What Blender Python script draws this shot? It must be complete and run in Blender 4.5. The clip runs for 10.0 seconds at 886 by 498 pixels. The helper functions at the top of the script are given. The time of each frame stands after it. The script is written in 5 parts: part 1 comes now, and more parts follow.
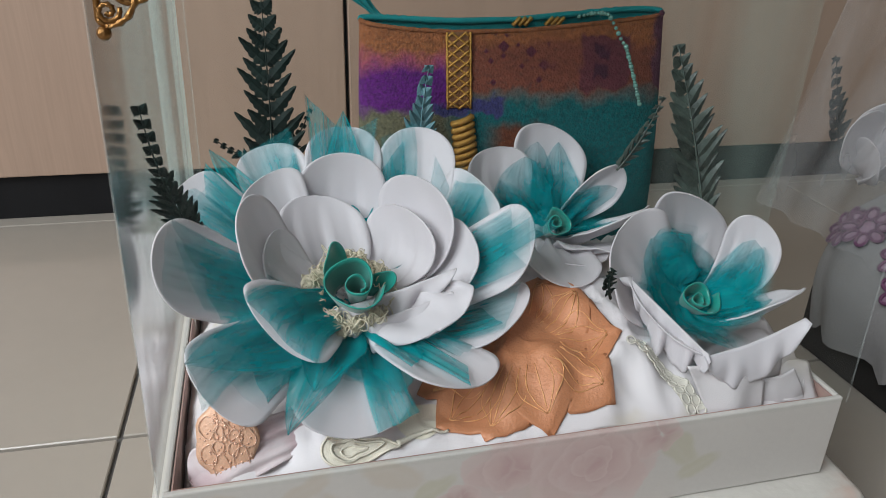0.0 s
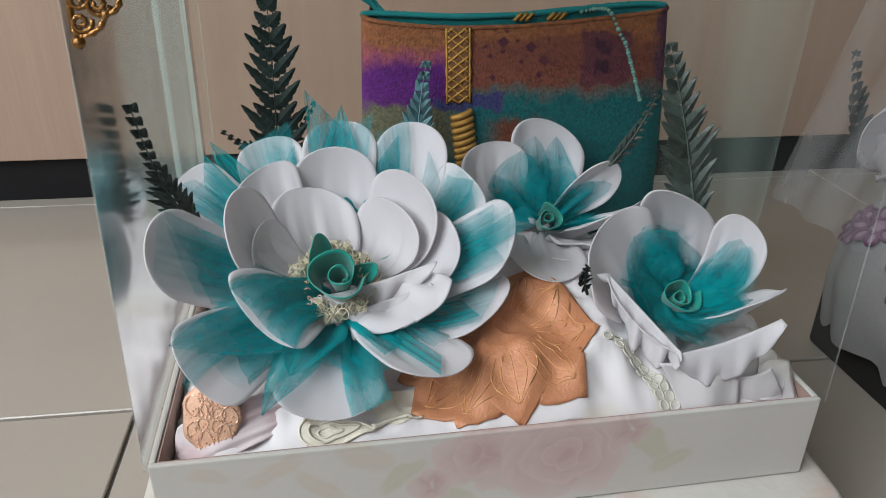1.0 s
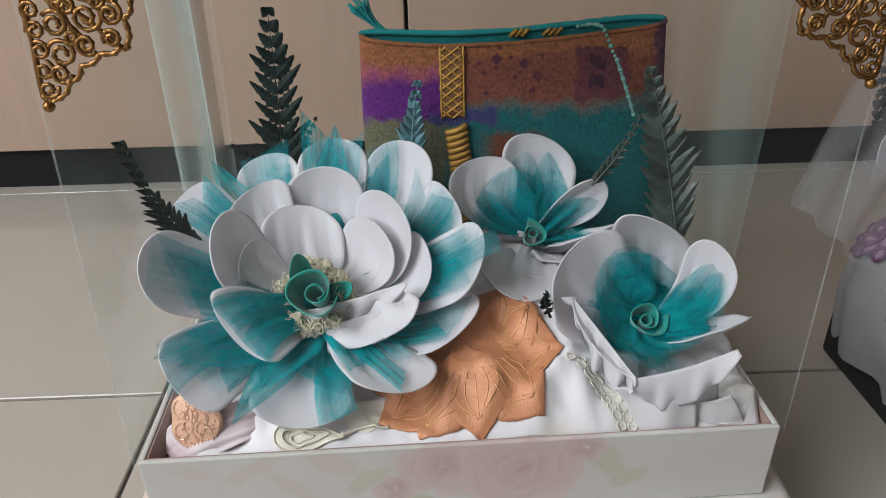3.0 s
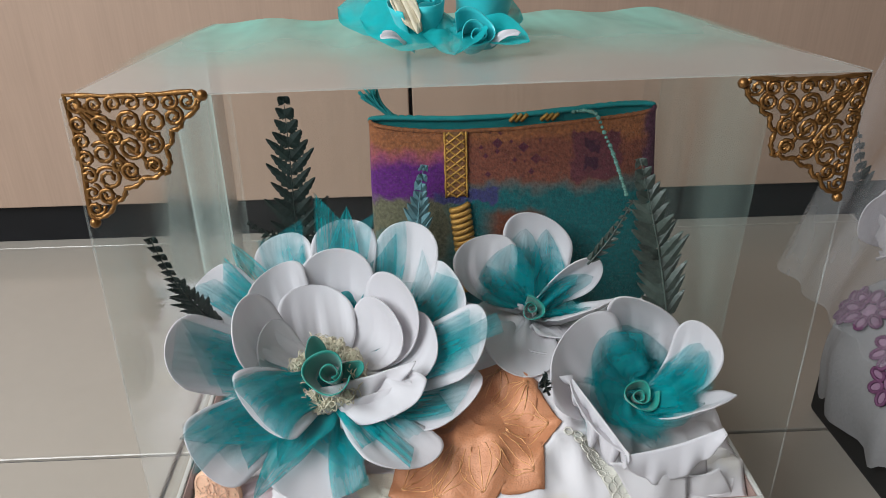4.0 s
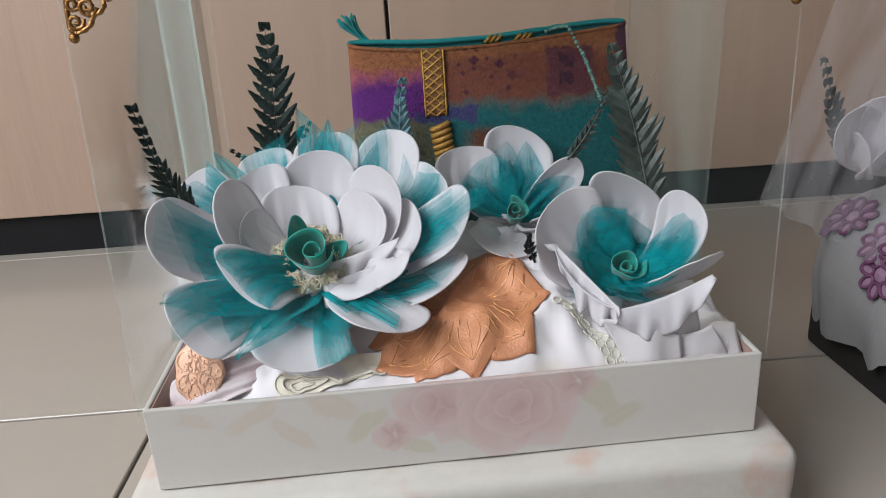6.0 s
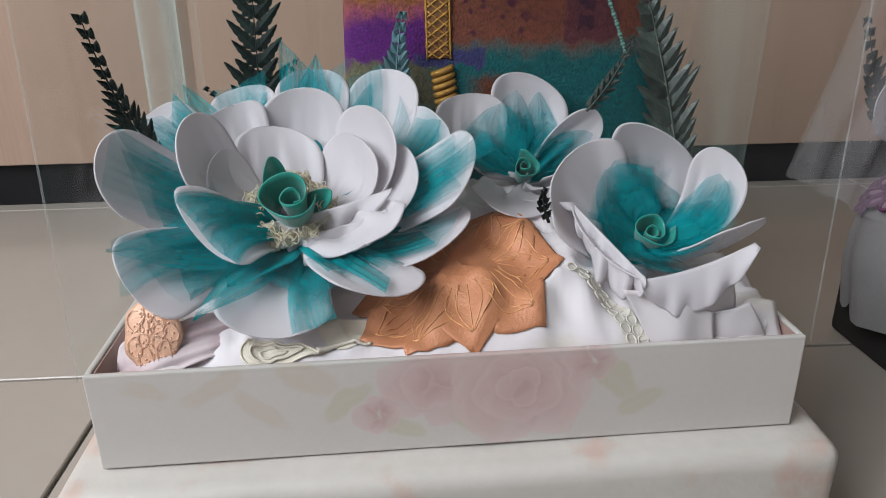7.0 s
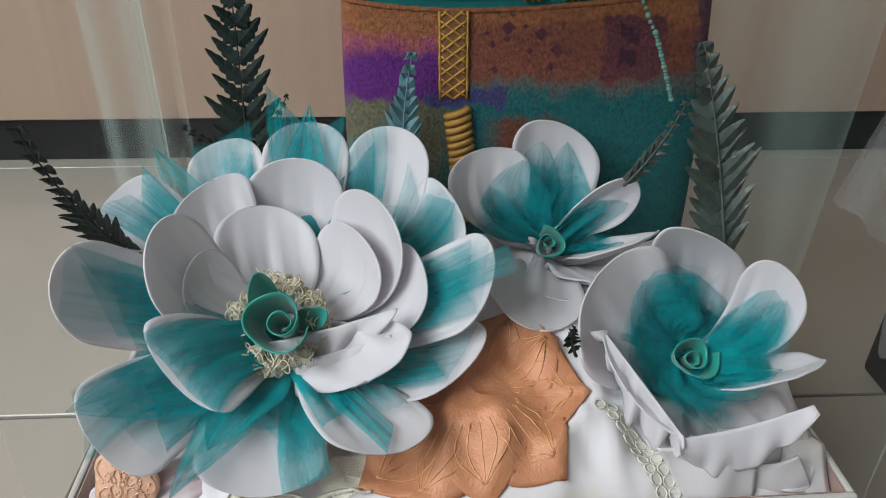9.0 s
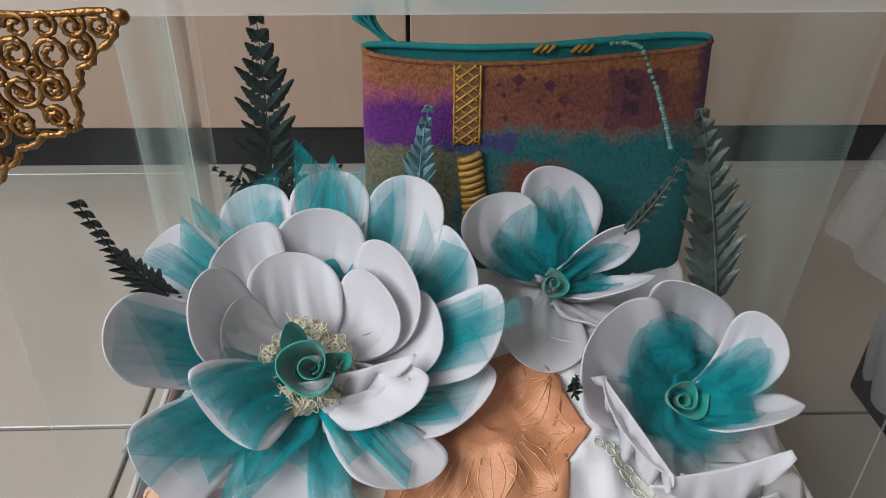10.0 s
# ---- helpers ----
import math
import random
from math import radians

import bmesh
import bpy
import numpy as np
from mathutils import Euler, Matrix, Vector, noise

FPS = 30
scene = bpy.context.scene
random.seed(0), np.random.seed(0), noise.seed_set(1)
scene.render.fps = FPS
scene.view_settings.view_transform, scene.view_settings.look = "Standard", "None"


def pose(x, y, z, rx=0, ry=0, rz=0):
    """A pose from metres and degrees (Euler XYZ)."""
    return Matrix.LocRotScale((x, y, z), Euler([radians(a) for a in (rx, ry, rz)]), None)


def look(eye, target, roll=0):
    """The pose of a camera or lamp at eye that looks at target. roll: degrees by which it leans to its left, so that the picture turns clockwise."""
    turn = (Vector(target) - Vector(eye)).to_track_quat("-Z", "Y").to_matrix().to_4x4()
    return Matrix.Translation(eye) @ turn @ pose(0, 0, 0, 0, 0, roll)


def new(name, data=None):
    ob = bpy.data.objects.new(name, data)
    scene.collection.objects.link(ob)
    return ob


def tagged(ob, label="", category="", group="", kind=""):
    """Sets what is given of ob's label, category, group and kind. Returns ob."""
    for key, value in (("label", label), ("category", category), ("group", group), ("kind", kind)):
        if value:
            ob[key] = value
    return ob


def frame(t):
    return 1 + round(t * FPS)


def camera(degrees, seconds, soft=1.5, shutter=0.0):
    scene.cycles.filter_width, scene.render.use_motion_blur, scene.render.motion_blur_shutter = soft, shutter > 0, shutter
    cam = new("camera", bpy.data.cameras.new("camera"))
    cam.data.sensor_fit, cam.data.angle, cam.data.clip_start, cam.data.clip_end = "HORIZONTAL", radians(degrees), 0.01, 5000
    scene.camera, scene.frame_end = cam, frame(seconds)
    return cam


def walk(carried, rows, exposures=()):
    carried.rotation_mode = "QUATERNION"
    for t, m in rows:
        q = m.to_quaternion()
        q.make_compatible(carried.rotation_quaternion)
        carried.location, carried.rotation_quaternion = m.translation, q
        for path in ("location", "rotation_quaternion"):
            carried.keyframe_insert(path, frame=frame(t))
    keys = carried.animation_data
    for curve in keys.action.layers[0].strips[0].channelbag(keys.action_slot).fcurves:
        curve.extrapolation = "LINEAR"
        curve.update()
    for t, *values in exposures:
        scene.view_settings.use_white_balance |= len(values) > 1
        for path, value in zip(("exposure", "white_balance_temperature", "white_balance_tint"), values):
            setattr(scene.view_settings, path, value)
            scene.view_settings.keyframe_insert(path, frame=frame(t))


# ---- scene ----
cam = camera(61.9, 10.0, 0.8)
PATH = [
    (0, (-0.116, -0.258, 0.343), (0.333, 1.495, -0.51), 1.6),
    (0.5, (-0.099, -0.266, 0.351), (0.276, 1.492, -0.526), 1.2),
    (1, (-0.082, -0.275, 0.355), (0.224, 1.485, -0.544), 0.9),
    (1.5, (-0.061, -0.283, 0.357), (0.154, 1.474, -0.573), 0.6),
    (2, (-0.042, -0.289, 0.36), (0.094, 1.465, -0.59), -0.1),
    (2.2, (-0.034, -0.292, 0.361), (0.082, 1.472, -0.574), -0.5),
    (3.3, (-0.024, -0.285, 0.41), (0.064, 1.446, -0.588), -1.2),
    (3.5, (-0.024, -0.287, 0.42), (0.071, 1.445, -0.576), -1.0),
    (4, (-0.028, -0.297, 0.437), (0.067, 1.475, -0.485), -1.2),
    (4.5, (-0.028, -0.311, 0.431), (0.099, 1.499, -0.411), -1.6),
    (5, (-0.031, -0.322, 0.406), (0.121, 1.516, -0.368), -2.4),
    (5.5, (-0.032, -0.336, 0.362), (0.119, 1.522, -0.361), -3.3),
    (6, (-0.029, -0.35, 0.32), (0.098, 1.52, -0.378), -3.4),
    (6.2, (-0.035, -0.344, 0.3), (0.111, 1.542, -0.35), -3.2),
    (7.3, (-0.028, -0.279, 0.287), (0.119, 1.548, -0.512), -0.1),
    (7.5, (-0.026, -0.265, 0.291), (0.12, 1.551, -0.536), 0.2),
    (8, (-0.024, -0.233, 0.309), (0.109, 1.539, -0.609), 0.1),
    (8.5, (-0.025, -0.212, 0.338), (0.092, 1.519, -0.657), 0.1),
    (9, (-0.027, -0.201, 0.37), (0.105, 1.493, -0.685), 0.5),
    (9.5, (-0.032, -0.199, 0.398), (0.111, 1.466, -0.7), 1.4),
    (10, (-0.034, -0.207, 0.417), (0.089, 1.453, -0.693), 0.9),
]
walk(cam, [(t, look(eye, target, roll)) for t, eye, target, roll in PATH],
     [(0, -0.50, 6400, 8), (1, -0.44, 6400, 8), (1.5, -0.42, 6400, 9.5), (2.2, -0.40, 6400, 10.5), (3.5, -0.38, 6400, 8), (4, -0.28, 6400, 8), (4.5, -0.18, 6400, 10.5), (5.5, -0.22, 6400, 10.8),
      (6.2, -0.32, 6400, 10.8), (7.5, -0.44, 6400, 13), (8, -0.46, 6400, 11.5), (8.5, -0.44, 6400, 9), (9, -0.42, 6400, 7), (9.5, -0.42, 6400, 9), (10, -0.40, 6400, 10.5)])

# ---- light ----
world = bpy.data.worlds.new("daylight")
world.use_nodes = True
scene.world = world
_bg = world.node_tree.nodes["Background"]
_sky = world.node_tree.nodes.new("ShaderNodeTexSky")
_sky.sky_type, _sky.sun_disc, _sky.sun_elevation, _sky.sun_rotation = "NISHITA", False, radians(40), radians(250)
world.node_tree.links.new(_sky.outputs[0], _bg.inputs[0])
_bg.inputs[1].default_value = 0.06

ROOM = pose(0, 0, 0, 0, 0, -1.5)          # the room stands a little askew to the box


def window_or_fill_light(name, m, w, h, watts, colour):
    data = bpy.data.lights.new(name, "AREA")
    data.shape, data.size, data.size_y, data.energy, data.color = "RECTANGLE", w, h, watts, colour
    ob = new(name, data)
    ob.matrix_basis = ROOM @ m
    return ob


window_or_fill_light("window_or_fill_light", look((-1.28, -0.72, 1.35), (0.0, 0.1, 0.2)), 1.2, 1.1, 60, (0.94, 0.97, 1.0))
# added fill lamp from the south; no window is known there
window_or_fill_light("window_or_fill_light", look((-0.72, -2.93, 1.55), (-0.3, 0.1, 0.3)), 1.0, 1.2, 9, (0.95, 0.97, 1.0))


# ---- materials ----
def mat(name, colour, rough=0.6, metal=0.0, var=0.12, scale=60, bump=0.15, bump_scale=None, fine=0.05,
        stretch=(1, 1, 1), sheen=0.0, spec=0.5, distance=0.001):
    m = bpy.data.materials.new(name)
    m.use_nodes = True
    nt = m.node_tree
    b = nt.nodes["Principled BSDF"]
    L = nt.links.new
    tc = nt.nodes.new("ShaderNodeTexCoord")
    mp = nt.nodes.new("ShaderNodeMapping")
    mp.inputs["Scale"].default_value = stretch
    L(tc.outputs["Object"], mp.inputs[0])
    n1 = nt.nodes.new("ShaderNodeTexNoise")
    n1.inputs["Scale"].default_value, n1.inputs["Detail"].default_value = scale, 4
    n2 = nt.nodes.new("ShaderNodeTexNoise")
    n2.inputs["Scale"].default_value, n2.inputs["Detail"].default_value = bump_scale or scale * 9, 3
    L(mp.outputs[0], n1.inputs[0])
    L(mp.outputs[0], n2.inputs[0])
    info = nt.nodes.new("ShaderNodeObjectInfo")

    def math_node(op, a, c):
        k = nt.nodes.new("ShaderNodeMath")
        k.operation = op
        for i, v in enumerate((a, c)):
            if isinstance(v, (int, float)):
                k.inputs[i].default_value = v
            else:
                L(v, k.inputs[i])
        return k.outputs[0]
    s = math_node("MULTIPLY", math_node("SUBTRACT", n1.outputs[0], 0.5), 2 * var)
    s = math_node("ADD", s, math_node("MULTIPLY", math_node("SUBTRACT", n2.outputs[0], 0.5), 2 * fine))
    s = math_node("ADD", s, math_node("MULTIPLY", math_node("SUBTRACT", info.outputs["Random"], 0.5), var * 0.5))
    hsv = nt.nodes.new("ShaderNodeHueSaturation")
    hsv.inputs["Color"].default_value = (*colour, 1)
    L(math_node("ADD", s, 1.0), hsv.inputs["Value"])
    L(hsv.outputs[0], b.inputs["Base Color"])
    b.inputs["Roughness"].default_value, b.inputs["Metallic"].default_value = rough, metal
    b.inputs["Sheen Weight"].default_value = sheen
    b.inputs["Specular IOR Level"].default_value = spec
    if bump:
        bp = nt.nodes.new("ShaderNodeBump")
        bp.inputs["Strength"].default_value, bp.inputs["Distance"].default_value = bump, distance
        L(n2.outputs[0], bp.inputs["Height"])
        L(bp.outputs[0], b.inputs["Normal"])
    return m


def sheer(name, colour, cover, scale=55.0, spread=0.5, stretch=(1, 1, 1), glow=0.5, gathered=(), fray=0.02):
    """Thin see-through cloth: part of the light goes straight through, the rest is scattered to both sides."""
    m = bpy.data.materials.new(name)
    m.use_nodes = True
    nt = m.node_tree
    nt.nodes.remove(nt.nodes["Principled BSDF"])
    L = nt.links.new
    out = nt.nodes["Material Output"]
    tc = nt.nodes.new("ShaderNodeTexCoord")
    mp = nt.nodes.new("ShaderNodeMapping")
    mp.inputs["Scale"].default_value = stretch
    L(tc.outputs["Object"], mp.inputs[0])
    n = nt.nodes.new("ShaderNodeTexNoise")
    n.inputs["Scale"].default_value, n.inputs["Detail"].default_value = scale, 3
    L(mp.outputs[0], n.inputs[0])
    mr = nt.nodes.new("ShaderNodeMapRange")
    mr.inputs[1].default_value, mr.inputs[2].default_value = 0.3, 0.7
    mr.inputs[3].default_value, mr.inputs[4].default_value = cover * (1 - spread), min(1.0, cover * (1 + spread))
    L(n.outputs[0], mr.inputs[0])
    d, t, tr = (nt.nodes.new("ShaderNodeBsdf" + k) for k in ("Diffuse", "Translucent", "Transparent"))
    d.inputs[0].default_value = t.inputs[0].default_value = (*colour, 1)
    a, c = nt.nodes.new("ShaderNodeMixShader"), nt.nodes.new("ShaderNodeMixShader")
    a.inputs[0].default_value = glow
    L(d.outputs[0], a.inputs[1])
    L(t.outputs[0], a.inputs[2])
    dens = mr.outputs[0]
    if gathered:                          # bunched close at the root, spread thin at the tip; streaks run along the pleats
        uvs, sp = nt.nodes.new("ShaderNodeSeparateXYZ"), nt.nodes.new("ShaderNodeMapRange")
        L(tc.outputs["UV"], uvs.inputs[0])
        L(uvs.outputs[0], sp.inputs[0])
        sp.inputs[3].default_value, sp.inputs[4].default_value = gathered
        st, stm = nt.nodes.new("ShaderNodeTexNoise"), nt.nodes.new("ShaderNodeMapping")
        stm.inputs["Scale"].default_value = (1.0, 9, 1)
        L(tc.outputs["UV"], stm.inputs[0])
        L(stm.outputs[0], st.inputs[0])
        st.inputs["Scale"].default_value = 1.0
        sr = nt.nodes.new("ShaderNodeMapRange")
        sr.inputs[1].default_value, sr.inputs[2].default_value, sr.inputs[3].default_value, sr.inputs[4].default_value = 0.3, 0.7, 0.6, 1.25
        L(st.outputs[0], sr.inputs[0])
        hem = nt.nodes.new("ShaderNodeMath")   # the cut sides fray and thin out
        hem.operation = "PINGPONG"
        hem.inputs[1].default_value = 0.5
        L(uvs.outputs[1], hem.inputs[0])
        hm = nt.nodes.new("ShaderNodeMapRange")
        hm.interpolation_type = "SMOOTHSTEP"
        hm.inputs[2].default_value, hm.inputs[3].default_value = fray, 0.12
        L(hem.outputs[0], hm.inputs[0])
        for src in (sp.outputs[0], sr.outputs[0], hm.outputs[0]):
            k = nt.nodes.new("ShaderNodeMath")
            k.operation, k.use_clamp = "MULTIPLY", True
            L(dens, k.inputs[0])
            L(src, k.inputs[1])
            dens = k.outputs[0]
    L(dens, c.inputs[0])
    L(tr.outputs[0], c.inputs[1])
    L(a.outputs[0], c.inputs[2])
    L(c.outputs[0], out.inputs[0])
    return m


def thin(m, colour, share):
    """Lets a share of the light through a cloth."""
    nt = m.node_tree
    b, out = nt.nodes["Principled BSDF"], nt.nodes["Material Output"]
    t, k = nt.nodes.new("ShaderNodeBsdfTranslucent"), nt.nodes.new("ShaderNodeMixShader")
    t.inputs[0].default_value = (*colour, 1)
    k.inputs[0].default_value = share
    nt.links.new(b.outputs[0], k.inputs[1])
    nt.links.new(t.outputs[0], k.inputs[2])
    nt.links.new(k.outputs[0], out.inputs[0])
    return m


def film(name, haze=0.05, rough=0.05, ior=1.45, ripple=0.25):
    """Clear plastic film: see-through, glossy at a glance; haze puts a veil of reflected light in as pale diffuse."""
    m = bpy.data.materials.new(name)
    m.use_nodes = True
    nt = m.node_tree
    nt.nodes.remove(nt.nodes["Principled BSDF"])
    L = nt.links.new
    tr, gl, df = (nt.nodes.new("ShaderNodeBsdf" + k) for k in ("Transparent", "Glossy", "Diffuse"))
    tr.inputs[0].default_value = (0.975, 0.99, 0.985, 1)
    gl.inputs["Roughness"].default_value = rough
    df.inputs[0].default_value = (0.8, 0.85, 0.84, 1)
    fr = nt.nodes.new("ShaderNodeFresnel")
    fr.inputs[0].default_value = ior
    n = nt.nodes.new("ShaderNodeTexNoise")
    n.inputs["Scale"].default_value, n.inputs["Detail"].default_value = 9, 3
    bp = nt.nodes.new("ShaderNodeBump")
    bp.inputs["Strength"].default_value, bp.inputs["Distance"].default_value = ripple, 0.004
    tc = nt.nodes.new("ShaderNodeTexCoord")
    L(tc.outputs["Object"], n.inputs[0])
    L(n.outputs[0], bp.inputs["Height"])
    L(bp.outputs[0], gl.inputs["Normal"])
    a, c = nt.nodes.new("ShaderNodeMixShader"), nt.nodes.new("ShaderNodeMixShader")
    a.inputs[0].default_value = haze
    L(tr.outputs[0], a.inputs[1])
    L(df.outputs[0], a.inputs[2])
    L(fr.outputs[0], c.inputs[0])
    L(a.outputs[0], c.inputs[1])
    L(gl.outputs[0], c.inputs[2])
    L(c.outputs[0], nt.nodes["Material Output"].inputs[0])
    return m


PETAL = mat("white_satin", (0.74, 0.71, 0.74), 0.55, var=0.05, scale=40, bump=0.12, bump_scale=900, fine=0.02, sheen=0.2, distance=0.0005)
thin(PETAL, (0.86, 0.82, 0.83), 0.30)
CLOTH_RAW = mat("white_cotton", (0.72, 0.685, 0.70), 0.8, var=0.05, scale=30, bump=0.12, bump_scale=1800, fine=0.02)
TULLE = sheer("teal_tulle", (0.005, 0.40, 0.44), 0.85, scale=90, spread=0.3, gathered=(1.9, 0.22), fray=0.3)
TULLE_CRISP = sheer("folded_teal_tulle", (0.005, 0.40, 0.44), 0.85, scale=80, spread=0.25, gathered=(1.35, 0.62), fray=0.03)
TULLE_PALE = sheer("pale_teal_tulle", (0.008, 0.39, 0.44), 0.60, scale=70, spread=0.4, gathered=(1.8, 0.45), fray=0.06)
GREEN_NET = sheer("pale_green_net", (0.42, 0.76, 0.66), 0.85, scale=10, spread=0.2, gathered=(0.0, 1.25))
GREEN_DRAPE = sheer("hanging_green_net", (0.68, 0.84, 0.79), 0.20, scale=38, spread=0.9, stretch=(0.2, 1, 0.02))
# same net for the right side, its dimmer light put into colour and cover
GREEN_DIM = sheer("dim_green_net", (0.52, 0.70, 0.63), 0.10, scale=38, spread=1.0, stretch=(0.2, 1, 0.02))
WHITE_NET = sheer("white_net", (0.72, 0.73, 0.75), 0.18, scale=30, spread=0.9, stretch=(1, 1, 0.12))
FILM = film("clear_film", 0.002, 0.05, 1.30)
FILM_EDGE = sheer("creased_film_glint", (0.75, 0.82, 0.80), 0.13, scale=30, spread=0.6)
# side and lid: their whitish veil is painted in as diffuse haze
FILM_SIDE = film("hazed_side_film", 0.006, 0.2, 1.042, 0.6)
FILM_LID = film("hazed_lid_film", 0.32, 0.30, 1.45, 0.4)
SATIN = mat("teal_satin_ribbon", (0.006, 0.26, 0.21), 0.35, var=0.15, scale=90, bump=0.1, sheen=0.3)
ORGANZA = sheer("aqua_organza", (0.03, 0.55, 0.58), 0.80, scale=60, spread=0.3)
AQUA = mat("aqua_satin", (0.03, 0.46, 0.50), 0.25, var=0.15, scale=80, bump=0.1, sheen=0.2)
LACE = mat("cream_lace", (0.64, 0.57, 0.43), 0.9, var=0.15, scale=200, bump=0.5, bump_scale=1200)
PALE_CORD = mat("pale_cord", (0.63, 0.60, 0.53), 0.7, var=0.15, scale=150, bump=0.4)
CREAM = mat("cream_thread", (0.73, 0.68, 0.57), 0.6, var=0.2, scale=150, bump=0.5, bump_scale=1500)
COPPER = mat("copper_fabric", (0.53, 0.22, 0.105), 0.50, metal=0.12, var=0.2, scale=70, bump=0.35, bump_scale=700, fine=0.1)
COPPER_THREAD = mat("copper_thread", (0.74, 0.40, 0.18), 0.35, metal=0.5, var=0.2, scale=200, bump=0.4)
SEQUIN = mat("copper_sequins", (0.66, 0.39, 0.26), 0.4, metal=0.1, var=0.2, scale=420, bump=0.35, bump_scale=1000, fine=0.15)
SEQUIN_BRIGHT = mat("bright_sequins", (0.80, 0.53, 0.39), 0.15, metal=0.4, var=0.2, scale=300, bump=0)
GOLD = mat("old_gold", (0.25, 0.125, 0.04), 0.28, metal=0.85, var=0.3, scale=180, bump=0.5, bump_scale=900, fine=0.1)
GOLD_CORD = mat("gold_cord", (0.50, 0.27, 0.06), 0.4, metal=0.55, var=0.3, scale=220, bump=0.5)
PAPER = mat("pale_paper", (0.53, 0.508, 0.475), 0.55, var=0.05, scale=22, bump=0.15, bump_scale=300, fine=0.03)
def blotched(m, colour, scale, lo, hi):
    """Adds a second, printed colour in soft blotches to a material."""
    nt = m.node_tree
    b = nt.nodes["Principled BSDF"]
    old = b.inputs["Base Color"].links[0].from_socket
    tc, n, r, k = (nt.nodes.new("ShaderNode" + q) for q in ("TexCoord", "TexNoise", "MapRange", "Mix"))
    n.inputs["Scale"].default_value, n.inputs["Detail"].default_value = scale, 5
    r.interpolation_type = "SMOOTHSTEP"
    r.inputs[1].default_value, r.inputs[2].default_value = lo, hi
    k.data_type = "RGBA"
    nt.links.new(tc.outputs["Object"], n.inputs[0])
    nt.links.new(n.outputs[0], r.inputs[0])
    nt.links.new(r.outputs[0], k.inputs[0])
    nt.links.new(old, k.inputs[6])
    k.inputs[7].default_value = (*colour, 1)
    nt.links.new(k.outputs[2], b.inputs["Base Color"])
    return m


CLOTH = blotched(CLOTH_RAW, (0.62, 0.57, 0.50), 24, 0.56, 0.75)
LILAC = blotched(mat("pale_mauve_cotton", (0.60, 0.52, 0.53), 0.8, var=0.06, scale=30, bump=0.12, bump_scale=1500), (0.50, 0.38, 0.40), 40, 0.45, 0.6)
BASE_PAPER = blotched(mat("floral_padded_paper", (0.55, 0.53, 0.485), 0.5, var=0.07, scale=30, bump=0.4, bump_scale=140, fine=0.05), (0.54, 0.42, 0.36), 26, 0.54, 0.70)
PAPER_IN = mat("brown_card", (0.36, 0.235, 0.205), 0.8, var=0.2, scale=30, bump=0.3)
